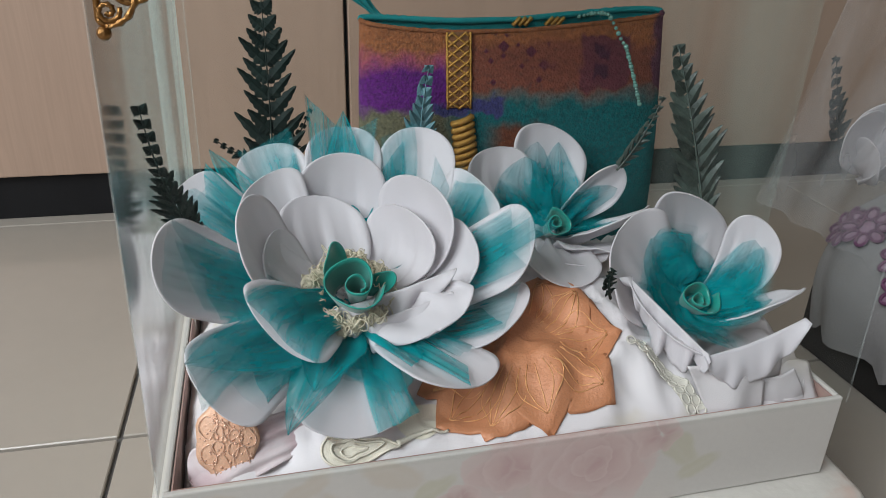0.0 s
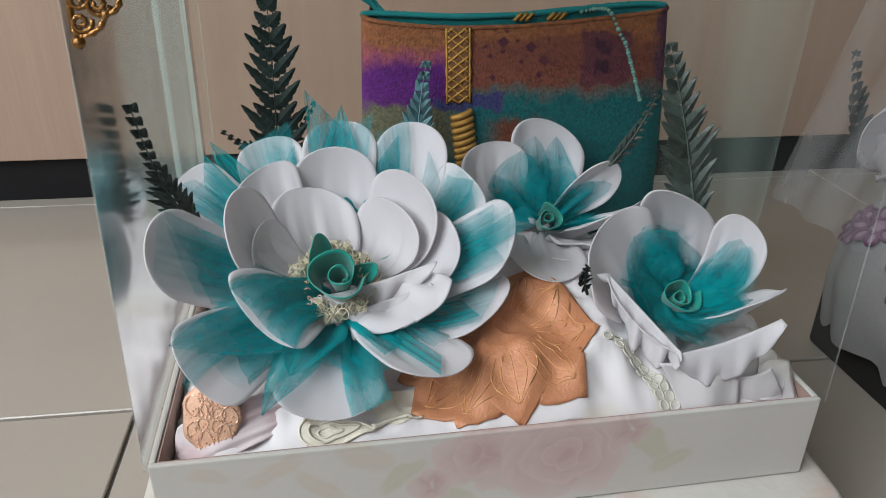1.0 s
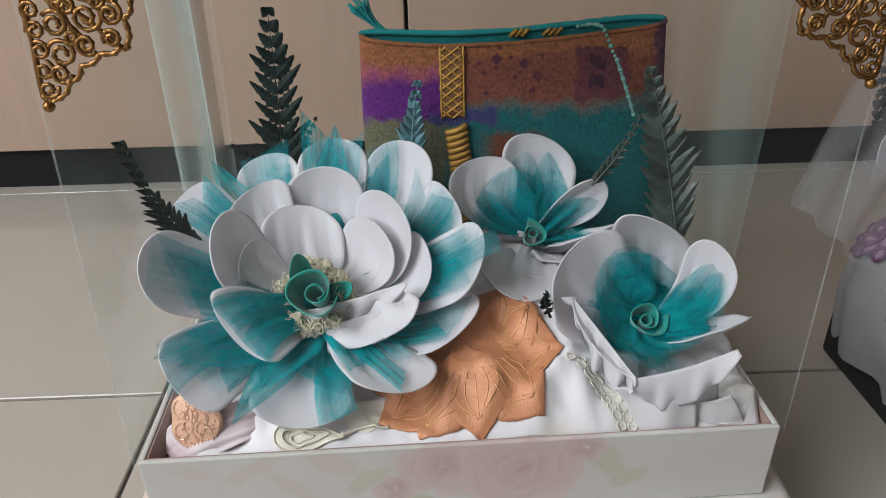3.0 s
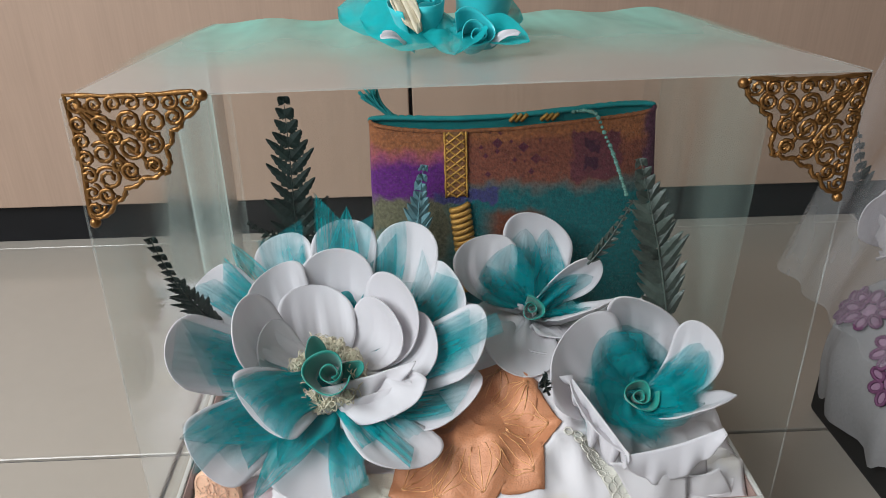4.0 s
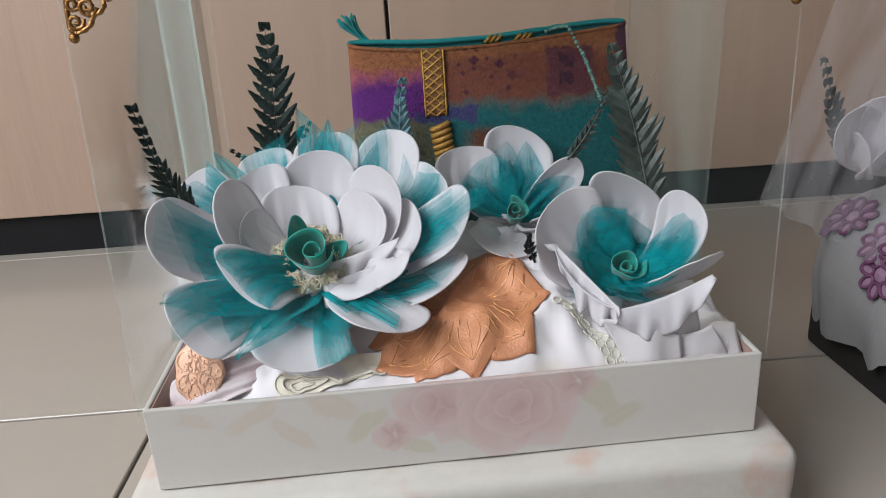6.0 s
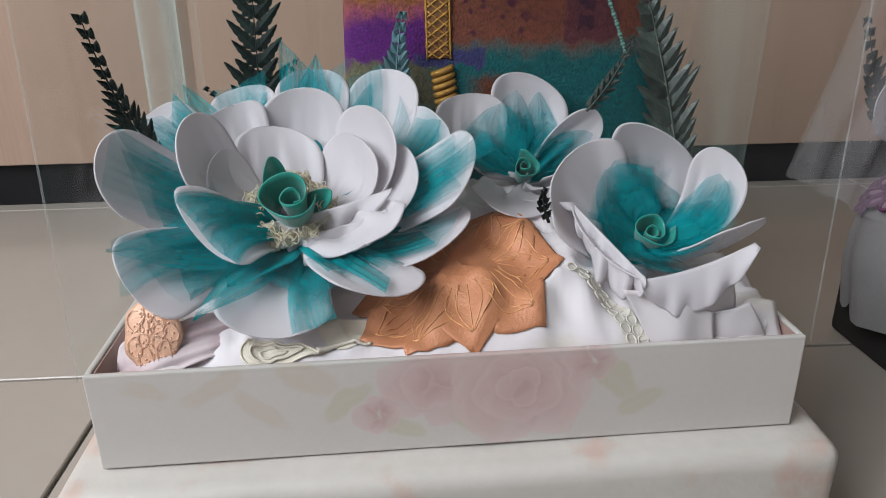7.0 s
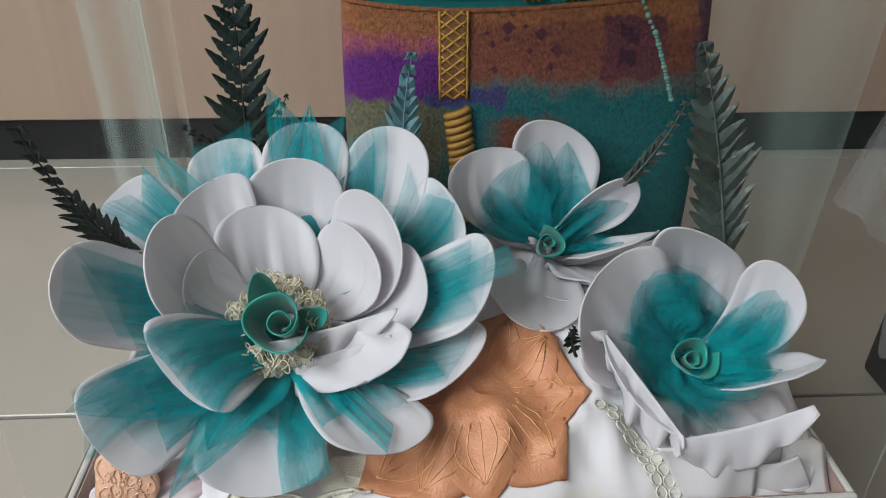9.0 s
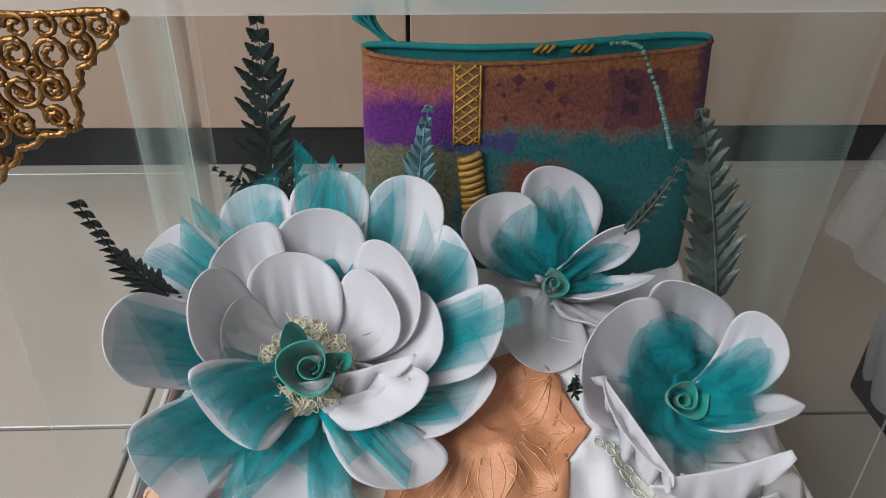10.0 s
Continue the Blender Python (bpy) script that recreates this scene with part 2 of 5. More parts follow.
def printed_paper():
    """Pale paper with a faded print of roses and leaves, each with a place, a size and a colour of its own."""
    m = mat("printed_paper", (0.53, 0.505, 0.475), 0.5, var=0.05, scale=22, bump=0.12, bump_scale=300, fine=0.03)
    nt = m.node_tree
    b = nt.nodes["Principled BSDF"]
    L = nt.links.new
    col = b.inputs["Base Color"].links[0].from_socket
    tc, wn, wv = nt.nodes.new("ShaderNodeTexCoord"), nt.nodes.new("ShaderNodeTexNoise"), nt.nodes.new("ShaderNodeVectorMath")
    wn.inputs["Scale"].default_value, wn.inputs["Detail"].default_value = 70, 3
    L(tc.outputs["Object"], wn.inputs[0])
    wv.operation = "MULTIPLY_ADD"
    wv.inputs[1].default_value = (0.012, 0.012, 0.012)
    L(wn.outputs[1], wv.inputs[0])
    L(tc.outputs["Object"], wv.inputs[2])
    sep = nt.nodes.new("ShaderNodeSeparateXYZ")
    L(wv.outputs[0], sep.inputs[0])

    def op(kind, a, c=0.0, e=0.0):
        k = nt.nodes.new("ShaderNodeMath")
        k.operation = kind
        for n, v in enumerate((a, c, e)):
            if isinstance(v, (int, float)):
                k.inputs[n].default_value = v
            else:
                L(v, k.inputs[n])
        return k.outputs[0]

    def step(v, lo, hi):
        k = nt.nodes.new("ShaderNodeMapRange")
        k.interpolation_type = "SMOOTHSTEP"
        k.inputs[1].default_value, k.inputs[2].default_value = lo, hi
        L(v, k.inputs[0])
        return k.outputs[0]

    def over(f, colour):
        nonlocal col
        k = nt.nodes.new("ShaderNodeMix")
        k.data_type = "RGBA"
        L(f, k.inputs[0])
        L(col, k.inputs[6])
        k.inputs[7].default_value = (*colour, 1)
        col = k.outputs[2]
    # leaves: long soft ovals
    for cx, cz, ang, ln, wd, c in ((-0.115, 0.10, 0.5, 0.022, 0.007, 0), (-0.095, 0.086, 2.4, 0.02, 0.007, 0), (-0.072, 0.102, -0.5, 0.02, 0.008, 0), (-0.055, 0.088, 0.6, 0.018, 0.007, 1),
                                   (0.006, 0.074, -0.4, 0.02, 0.008, 1), (0.075, 0.092, -0.8, 0.018, 0.009, 1), (0.088, 0.078, 0.5, 0.016, 0.007, 1), (-0.03, 0.074, 2.6, 0.018, 0.006, 1), (-0.145, 0.10, -0.3, 0.014, 0.005, 0)):
        dx, dz = op("SUBTRACT", sep.outputs[0], cx + 0.008), op("SUBTRACT", sep.outputs[2], cz + 0.008)
        u = op("ADD", op("MULTIPLY", dx, math.cos(ang) / ln), op("MULTIPLY", dz, math.sin(ang) / ln))
        v = op("ADD", op("MULTIPLY", dx, -math.sin(ang) / wd), op("MULTIPLY", dz, math.cos(ang) / wd))
        d = op("SQRT", op("ADD", op("MULTIPLY", u, u), op("MULTIPLY", v, v)))
        f = op("MULTIPLY", step(d, 1.0, 0.55), op("MULTIPLY_ADD", step(op("ABSOLUTE", v), 0.0, 0.3), 0.1, 0.45))
        over(f, ((0.50, 0.43, 0.35), (0.44, 0.42, 0.29))[c])
    # roses: soft overlapping petals, deeper in the folds, paler at their edges
    rnd = random.Random(12)
    for cx, cz, r, rings in ((-0.014, 0.096, 0.025, (6, 4)), (0.028, 0.091, 0.034, (7, 5, 3)), (0.062, 0.1035, 0.013, (4,)), (-0.040, 0.080, 0.011, (5,))):
        for k, n in enumerate(rings):
            reach, a0 = r * (0.58, 0.32, 0.12)[k], rnd.uniform(0, 6)
            for i in range(n):
                ang = a0 + i * math.tau / n + rnd.uniform(-0.25, 0.25)
                ln, wd = r * (0.47, 0.36, 0.26)[k] * rnd.uniform(0.9, 1.15), r * (0.56, 0.44, 0.24)[k] * rnd.uniform(0.85, 1.1)
                dx = op("SUBTRACT", sep.outputs[0], cx + 0.008 + reach * math.cos(ang))
                dz = op("SUBTRACT", sep.outputs[2], cz + 0.008 + reach * 0.85 * math.sin(ang))
                u = op("ADD", op("MULTIPLY", dx, math.cos(ang) / ln), op("MULTIPLY", dz, math.sin(ang) / ln))
                v = op("ADD", op("MULTIPLY", dx, -math.sin(ang) / wd), op("MULTIPLY", dz, math.cos(ang) / wd))
                d = op("SQRT", op("ADD", op("MULTIPLY", u, u), op("MULTIPLY", v, v)))
                mask = step(d, 1.0, 0.86)
                over(op("MULTIPLY", mask, 0.65), (0.53, 0.405, 0.385))
                over(op("MULTIPLY", op("MULTIPLY", mask, step(u, 0.5, -0.9)), 0.55), (0.39, 0.25, 0.24))
                over(op("MULTIPLY", op("MULTIPLY", mask, step(d, 0.60, 0.97)), 0.32), (0.60, 0.51, 0.485))
    L(col, b.inputs["Base Color"])
    return m


PRINTED = printed_paper()
FERN_DARK = mat("dark_fern", (0.008, 0.019, 0.016), 0.65, var=0.4, scale=120, bump=0.3, bump_scale=600, spec=0.25)
FERN_GREY = mat("silvery_fern", (0.050, 0.068, 0.058), 0.36, var=0.8, scale=160, bump=0.5, bump_scale=500, fine=0.25)
FERN_BLUE = mat("bluish_fern", (0.10, 0.22, 0.25), 0.5, var=0.3, scale=120, bump=0.4)
TEAL_KNIT = mat("teal_knit", (0.008, 0.24, 0.25), 0.85, var=0.3, scale=120, bump=0.8, bump_scale=900, fine=0.12)
BRAID_BACK = mat("bronze_backing", (0.22, 0.10, 0.04), 0.6, metal=0.3, var=0.4, scale=200, bump=0.6)
BEAD = mat("glass_bead", (0.16, 0.34, 0.29), 0.12, var=0.3, scale=300, bump=0.0)
GROUT = mat("grey_grout", (0.10, 0.095, 0.09), 0.9, var=0.2, scale=40)
TILE = mat("cream_floor_tile", (0.36, 0.325, 0.28), 0.16, var=0.05, scale=7, bump=0.05, bump_scale=60, fine=0.02)
KICK = mat("black_plinth", (0.009, 0.009, 0.010), 0.5, var=0.25, scale=20, bump=0.1, spec=0.2)
# near-black that stands for shade: in the door gaps, under the neighbour's hem
GAP_SHADE = mat("gap_shade", (0.01, 0.009, 0.008), 0.8)
WALL = mat("wall_paint", (0.66, 0.65, 0.63), 0.85, var=0.05, scale=4, bump=0.1, bump_scale=200)
CEIL = mat("ceiling_paint", (0.8, 0.79, 0.77), 0.9, var=0.03, scale=4)
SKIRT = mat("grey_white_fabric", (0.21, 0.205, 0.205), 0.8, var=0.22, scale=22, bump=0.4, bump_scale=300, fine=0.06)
PURPLE = mat("mauve_lace", (0.11, 0.035, 0.085), 0.7, var=0.3, scale=160, bump=0.5)
MAUVE = mat("pale_mauve_lace", (0.24, 0.135, 0.205), 0.7, var=0.25, scale=160, bump=0.5)
BROWN = mat("dark_wall_brown", (0.13, 0.085, 0.06), 0.5, var=0.15, scale=8)


def wood_laminate():
    m = mat("beige_laminate", (0.385, 0.268, 0.200), 0.42, var=0.09, scale=10, bump=0.12, bump_scale=70, fine=0.10, stretch=(6, 6, 0.22), distance=0.0004)
    return m


WOOD = wood_laminate()


def woven():
    """The bag's cloth: blocks of dyed yarn, by place on the bag, with a knitted relief."""
    m = bpy.data.materials.new("woven_cloth")
    m.use_nodes = True
    nt = m.node_tree
    b = nt.nodes["Principled BSDF"]
    L = nt.links.new
    tc = nt.nodes.new("ShaderNodeTexCoord")
    nz = nt.nodes.new("ShaderNodeTexNoise")
    nz.inputs["Scale"].default_value, nz.inputs["Detail"].default_value = 60, 3
    L(tc.outputs["Object"], nz.inputs[0])
    jit = nt.nodes.new("ShaderNodeVectorMath")
    jit.operation = "MULTIPLY_ADD"
    jit.inputs[1].default_value, jit.inputs[2].default_value = (0.016, 0.016, 0.026), (-0.008, -0.008, -0.013)
    L(nz.outputs[1], jit.inputs[0])
    add = nt.nodes.new("ShaderNodeVectorMath")
    L(tc.outputs["Object"], add.inputs[0])
    L(jit.outputs[0], add.inputs[1])
    sep = nt.nodes.new("ShaderNodeSeparateXYZ")
    L(add.outputs[0], sep.inputs[0])

    def ramp(source, lo, hi, stops):
        mr = nt.nodes.new("ShaderNodeMapRange")
        mr.inputs[1].default_value, mr.inputs[2].default_value = lo, hi
        L(source, mr.inputs[0])
        r = nt.nodes.new("ShaderNodeValToRGB")
        els = r.color_ramp.elements
        els[0].position, els[0].color = stops[0][0], (*stops[0][1], 1)
        els[1].position, els[1].color = stops[-1][0], (*stops[-1][1], 1)
        for p, c in stops[1:-1]:
            els.new(p).color = (*c, 1)
        L(mr.outputs[0], r.inputs[0])
        return r.outputs[0]

    def mix(f, a, c):
        k = nt.nodes.new("ShaderNodeMix")
        k.data_type = "RGBA"
        L(f, k.inputs[0])
        L(a, k.inputs[6])
        if isinstance(c, tuple):
            k.inputs[7].default_value = (*c, 1)
        else:
            L(c, k.inputs[7])
        return k.outputs[2]
    orange, purple, olive, teal = (0.25, 0.088, 0.032), (0.085, 0.006, 0.135), (0.105, 0.10, 0.058), (0.001, 0.098, 0.105)
    brick, wine, rust = (0.165, 0.048, 0.028), (0.075, 0.013, 0.028), (0.12, 0.032, 0.012)
    left = ramp(sep.outputs["Z"], 0.0, 0.17, [(0.0, teal), (0.32, (0.03, 0.11, 0.10)), (0.48, olive), (0.665, olive), (0.70, purple), (0.82, purple), (0.88, (0.26, 0.06, 0.09)), (0.92, orange), (1, orange)])
    right = ramp(sep.outputs["Z"], 0.0, 0.17, [(0, teal), (0.68, teal), (0.73, (0.10, 0.09, 0.08)), (0.76, brick), (0.9, brick), (0.94, orange), (1, orange)])
    side = ramp(sep.outputs["X"], -0.11, 0.11, [(0.0, (0, 0, 0)), (0.26, (0, 0, 0)), (0.32, (1, 1, 1)), (1, (1, 1, 1))])
    base = mix(side, left, right)
    # wine-red figures on the brick band, a rust patch in the teal
    vo = nt.nodes.new("ShaderNodeTexVoronoi")
    vo.distance, vo.inputs["Scale"].default_value = "MANHATTAN", 105
    L(tc.outputs["Object"], vo.inputs[0])

    def gate(source, lo, hi):
        a = nt.nodes.new("ShaderNodeMapRange")
        a.interpolation_type = "SMOOTHSTEP"
        a.inputs[1].default_value, a.inputs[2].default_value = lo, hi
        L(source, a.inputs[0])
        return a.outputs[0]

    def times(*s):
        o = s[0]
        for q in s[1:]:
            k = nt.nodes.new("ShaderNodeMath")
            k.operation = "MULTIPLY"
            L(o, k.inputs[0])
            L(q, k.inputs[1])
            o = k.outputs[0]
        return o
    figures = times(gate(vo.outputs["Distance"], 0.52, 0.42), gate(sep.outputs["Z"], 0.128, 0.132), gate(sep.outputs["X"], -0.035, -0.03), gate(sep.outputs["X"], 0.030, 0.010), gate(sep.outputs["Z"], 0.166, 0.162))
    base = mix(figures, base, wine)
    block = times(gate(sep.outputs["X"], 0.040, 0.043), gate(sep.outputs["X"], 0.078, 0.075), gate(sep.outputs["Z"], 0.126, 0.130), gate(sep.outputs["Z"], 0.163, 0.160))
    base = mix(block, base, (0.105, 0.026, 0.035))
    for zc in (0.137, 0.151):
        square = times(gate(sep.outputs["X"], 0.049, 0.051), gate(sep.outputs["X"], 0.063, 0.061), gate(sep.outputs["Z"], zc - 0.005, zc - 0.003), gate(sep.outputs["Z"], zc + 0.005, zc + 0.003))
        base = mix(square, base, (0.045, 0.010, 0.025))
    hem = times(gate(sep.outputs["X"], 0.094, 0.099), gate(sep.outputs["Z"], 0.124, 0.128))
    base = mix(hem, base, (0.09, 0.03, 0.055))
    patch = times(gate(sep.outputs["X"], -0.03, -0.01), gate(sep.outputs["X"], 0.028, 0.012), gate(sep.outputs["Z"], 0.055, 0.07), gate(sep.outputs["Z"], 0.112, 0.10))
    base = mix(patch, base, rust)
    band = times(gate(sep.outputs["X"], -0.062, -0.058), gate(sep.outputs["X"], -0.01, -0.014), gate(sep.outputs["Z"], 0.112, 0.115), gate(sep.outputs["Z"], 0.124, 0.121))
    base = mix(band, base, (0.035, 0.035, 0.13))
    yarn = nt.nodes.new("ShaderNodeTexNoise")
    yarn.inputs["Scale"].default_value = 420
    L(tc.outputs["Object"], yarn.inputs[0])
    hsv = nt.nodes.new("ShaderNodeHueSaturation")
    mv = nt.nodes.new("ShaderNodeMapRange")
    mv.inputs[1].default_value, mv.inputs[2].default_value = 0.3, 0.7
    mv.inputs[3].default_value, mv.inputs[4].default_value = 0.68, 1.36
    L(yarn.outputs[0], mv.inputs[0])
    L(mv.outputs[0], hsv.inputs["Value"])
    L(base, hsv.inputs["Color"])
    L(hsv.outputs[0], b.inputs["Base Color"])
    b.inputs["Roughness"].default_value = 0.9
    wv = nt.nodes.new("ShaderNodeTexVoronoi")
    wv.inputs["Scale"].default_value = 620
    L(tc.outputs["Object"], wv.inputs[0])
    bp = nt.nodes.new("ShaderNodeBump")
    bp.inputs["Strength"].default_value, bp.inputs["Distance"].default_value = 0.5, -0.0010
    L(wv.outputs["Distance"], bp.inputs["Height"])
    L(bp.outputs[0], b.inputs["Normal"])
    return m


WOVEN = woven()


# ---- builders ----
ORIGIN = {}


def thing(name, loc, label, category, group="", kind=""):
    ob = new(name)
    ob.empty_display_size = 0.01
    ob.location = loc
    ORIGIN[ob.name] = Vector(loc)
    return tagged(ob, label, category, group, kind)


def part(name, bm, material, parent, label="", smooth=True):
    """Links a bmesh, given in world places, as one mesh under a thing or a part."""
    me = bpy.data.meshes.new(name)
    bmesh.ops.recalc_face_normals(bm, faces=bm.faces)
    bm.to_mesh(me)
    bm.free()
    off = ORIGIN[parent.name]
    me.transform(Matrix.Translation(-off))
    me.materials.append(material)
    if smooth:
        me.polygons.foreach_set("use_smooth", [True] * len(me.polygons))
    ob = new(name, me)
    ob.parent = parent
    ORIGIN[ob.name] = off
    if label:
        ob["label"] = label
    return ob


def solo(name, bm, material, label, category, kind="", smooth=True, m=None, group=""):
    me = bpy.data.meshes.new(name)
    bmesh.ops.recalc_face_normals(bm, faces=bm.faces)
    bm.to_mesh(me)
    bm.free()
    me.materials.append(material)
    if smooth:
        me.polygons.foreach_set("use_smooth", [True] * len(me.polygons))
    ob = new(name, me)
    if m is not None:
        ob.matrix_basis = m
    ORIGIN[ob.name] = Vector((0, 0, 0))
    return tagged(ob, label, category, group, kind)


def grid(bm, f, nu, nv, thick=0.0, close_u=False, uv=False):
    rows = [[bm.verts.new(f(i / nu, j / nv)) for j in range(nv + 1)] for i in range(nu + (0 if close_u else 1))]
    n = len(rows)
    faces = []
    for i in range(n if close_u else n - 1):
        for j in range(nv):
            faces.append(bm.faces.new((rows[i][j], rows[i][j + 1], rows[(i + 1) % n][j + 1], rows[(i + 1) % n][j])))
            if uv:
                layer = bm.loops.layers.uv.verify()
                for loop, (a, b) in zip(faces[-1].loops, ((i, j), (i, j + 1), (i + 1, j + 1), (i + 1, j))):
                    loop[layer].uv = (a / nu, b / nv)
    if thick:
        bmesh.ops.recalc_face_normals(bm, faces=faces)
        bmesh.ops.solidify(bm, geom=faces, thickness=thick)
    return bm


def box(bm, lo, hi, bevel=0.0, seg=2):
    r = bmesh.ops.create_cube(bm, size=1.0)
    lo, hi = Vector(lo), Vector(hi)
    for v in r["verts"]:
        v.co = Vector([(lo[k] + hi[k]) / 2 + v.co[k] * (hi[k] - lo[k]) for k in range(3)])
    if bevel:
        es = list({e for v in r["verts"] for e in v.link_edges})
        bmesh.ops.bevel(bm, geom=es, offset=bevel, segments=seg, affect="EDGES", profile=0.5)
    return bm


def tube(bm, pts, r, seg=6, closed=False):
    """A round cord along points; r may be a function of the way from 0 to 1."""
    pts = [Vector(p) for p in pts]
    n = len(pts)
    rings, up = [], None
    for i, p in enumerate(pts):
        a, b = (pts[(i - 1) % n], pts[(i + 1) % n]) if closed else (pts[max(0, i - 1)], pts[min(n - 1, i + 1)])
        d = (b - a).normalized()
        if up is None:
            up = d.orthogonal().normalized()
        up = (up - d * up.dot(d)).normalized()
        s = d.cross(up)
        rad = r(i / (n - 1)) if callable(r) else r
        rings.append([bm.verts.new(p + (up * math.cos(k * math.tau / seg) + s * math.sin(k * math.tau / seg)) * rad) for k in range(seg)])
    for i in range(n if closed else n - 1):
        A, B = rings[i], rings[(i + 1) % n]
        for k in range(seg):
            bm.faces.new((A[k], A[(k + 1) % seg], B[(k + 1) % seg], B[k]))
    if not closed:
        bm.faces.new(rings[0][::-1])
        bm.faces.new(rings[-1])
    return bm


def basis(base, tip, axis):
    d = tip - base
    length = d.length
    d.normalize()
    n = axis - d * axis.dot(d)
    n.normalize()
    return d, d.cross(n), n, length


def petal_surface(base, tip, axis, width, bow=0.12, cup=0.22, crease=0.0012, twist=0.0, seed=0):
    """The curved sheet that a petal is cut from: S(u, x, lift), u from base to tip, x across in metres."""
    d, s, n, length = basis(base, tip, axis)
    if twist:
        q = Matrix.Rotation(radians(twist), 3, d)
        s, n = q @ s, q @ n
    rnd = random.Random(seed)
    ph, k = rnd.random() * 6, rnd.choice((7, 9, 11))
    w1 = rnd.uniform(-0.12, 0.12)

    def S(u, x, lift=0.0):
        v = x / (width / 2)
        uu = min(u, 1.0)
        z = -bow * length * 4 * uu * (1 - uu) + cup * width / 2 * v * v + lift
        z += crease * max(0.0, 1 - u) ** 0.9 * (math.sin(k * v + ph) + 0.6 * math.sin(1.9 * k * v + 2 * ph)) * 1.5
        z += 0.0010 * math.sin(5 * u + 3 * v + ph) + w1 * x * u
        return base + d * (u * length) + s * x + n * z
    return S


def cupped_surface(base, tip, left, right, axis, cup=0.25, crease=0.0012, seed=0):
    """A petal's sheet from its base, its tip and the two sides of its widest place; gives the sheet, its width and that place."""
    base, tip, left, right = Vector(base), Vector(tip), Vector(left), Vector(right)
    half = (right - left) / 2
    mid = (left + right) / 2
    run = tip - base
    um = min(0.78, max(0.5, (mid - base).dot(run) / run.length_squared))
    n = run.cross(half).normalized()
    if n.dot(Vector(axis)) < 0:
        n = -n
    w = half.length
    low = mid - n * (cup * w)
    bend = (low - base * (1 - um) - tip * um) / (um * (1 - um))
    rnd = random.Random(seed)
    ph, k = rnd.random() * 6, rnd.choice((6, 8, 10))

    def S(u, x, lift=0.0):
        v = x / w
        uu = min(u, 1.0)
        z = cup * w * v * v + lift + crease * max(0.0, 1 - u / 0.95) ** 1.3 * (math.sin(k * v + ph) + 0.6 * math.sin(1.9 * k * v + 2 * ph)) * 2.0
        z += 0.0007 * math.sin(4 * u + 2.4 * v + ph) * uu
        return base * (1 - u) + tip * u + bend * (uu * (1 - uu)) + half * v + n * z
    return S, 2 * w, um


def cut_petal(S, width, blunt=0.6, thick=0.0008, neck=0.28, wave=0.0):
    def f(a, b):
        u = 1 - (1 - a) ** 1.7
        half = neck + (1 - neck) * math.sin(math.pi / 2 * u / blunt) if u < blunt else math.sqrt(max(0.0, 1 - ((u - blunt) / (1 - blunt)) ** 2))
        x = (2 * b - 1) * max(half, 0.02) * width / 2
        return S(u, x, wave * math.sin(14 * u + 9 * x / width) * abs(2 * b - 1))
    return grid(bmesh.new(), f, 20, 20, thick)


def petal(base, tip, axis, width, bow=0.12, cup=0.22, crease=0.0012, twist=0.0, blunt=0.6, thick=0.0008, seed=0, neck=0.28, wave=0.0):
    """A cupped, round-ended cloth petal from base to tip, its hollow side to the axis."""
    return cut_petal(petal_surface(base, tip, axis, width, bow, cup, crease, twist, seed), width, blunt, thick, neck, wave)


def net_leaf(S, width, reach, across=0.8, shift=0.0, sharp=0.8, lift=0.0018, seed=0, start=0.08):
    """A pointed piece of net that lies on a petal's sheet, gathered at the base, with soft folds."""
    rnd = random.Random(seed)
    ph, sk, fo = rnd.random() * 6, rnd.uniform(-0.6, 0.6), rnd.choice((5, 7, 8))
    across *= rnd.uniform(1.05, 1.4)
    sharp *= rnd.uniform(0.6, 1.05)
    reach *= rnd.uniform(0.92, 1.1)

    def f(a, b):
        v = 2 * b - 1
        half = 0.3 + 0.7 * (a / 0.55) ** 0.8 if a < 0.55 else ((1 - a) / 0.45) ** sharp
        x = (v * max(half, 0.01) * across / 2 + (shift + sk * a * a) * 0.5) * width
        return S(start + (reach - start) * a, x, lift + 0.0010 * (1 + math.sin(fo * v + ph)) * (1 - 0.4 * a))
    return grid(bmesh.new(), f, 14, 14, uv=True)


def net_band(S, width, root, reach, end, w0, w1, skew=0.0, lift=0.002, seed=0):
    """A cut band of net on a petal's sheet: gathered at the root, spread to a straight, slanting end."""
    rnd = random.Random(seed)
    ph, fo = rnd.random() * 6, rnd.choice((5, 7, 9))

    def f(a, b):
        v = 2 * b - 1
        wide = w0 + (w1 - w0) * a ** 0.8
        x = (root + (end - root) * a + v * wide / 2 + 0.05 * math.sin(3 * a + ph)) * width / 2
        u = 0.06 + (reach - 0.06 + skew * v) * a
        return S(u, x, lift + 0.0012 * (1 + math.sin(fo * v + ph)) * (1 - 0.35 * a))
    return grid(bmesh.new(), f, 16, 16, uv=True)


def leaf_sheet(base, tip, axis, width, lift=0.004, bow=0.1, folds=3, sharp=0.75, seed=0, neck=0.3):
    S = petal_surface(base, tip, axis, width, bow, 0.2, 0.0, 0, seed)
    return net_leaf(S, width, 1.0, 1.0, 0.0, sharp, lift, seed, 0.0)


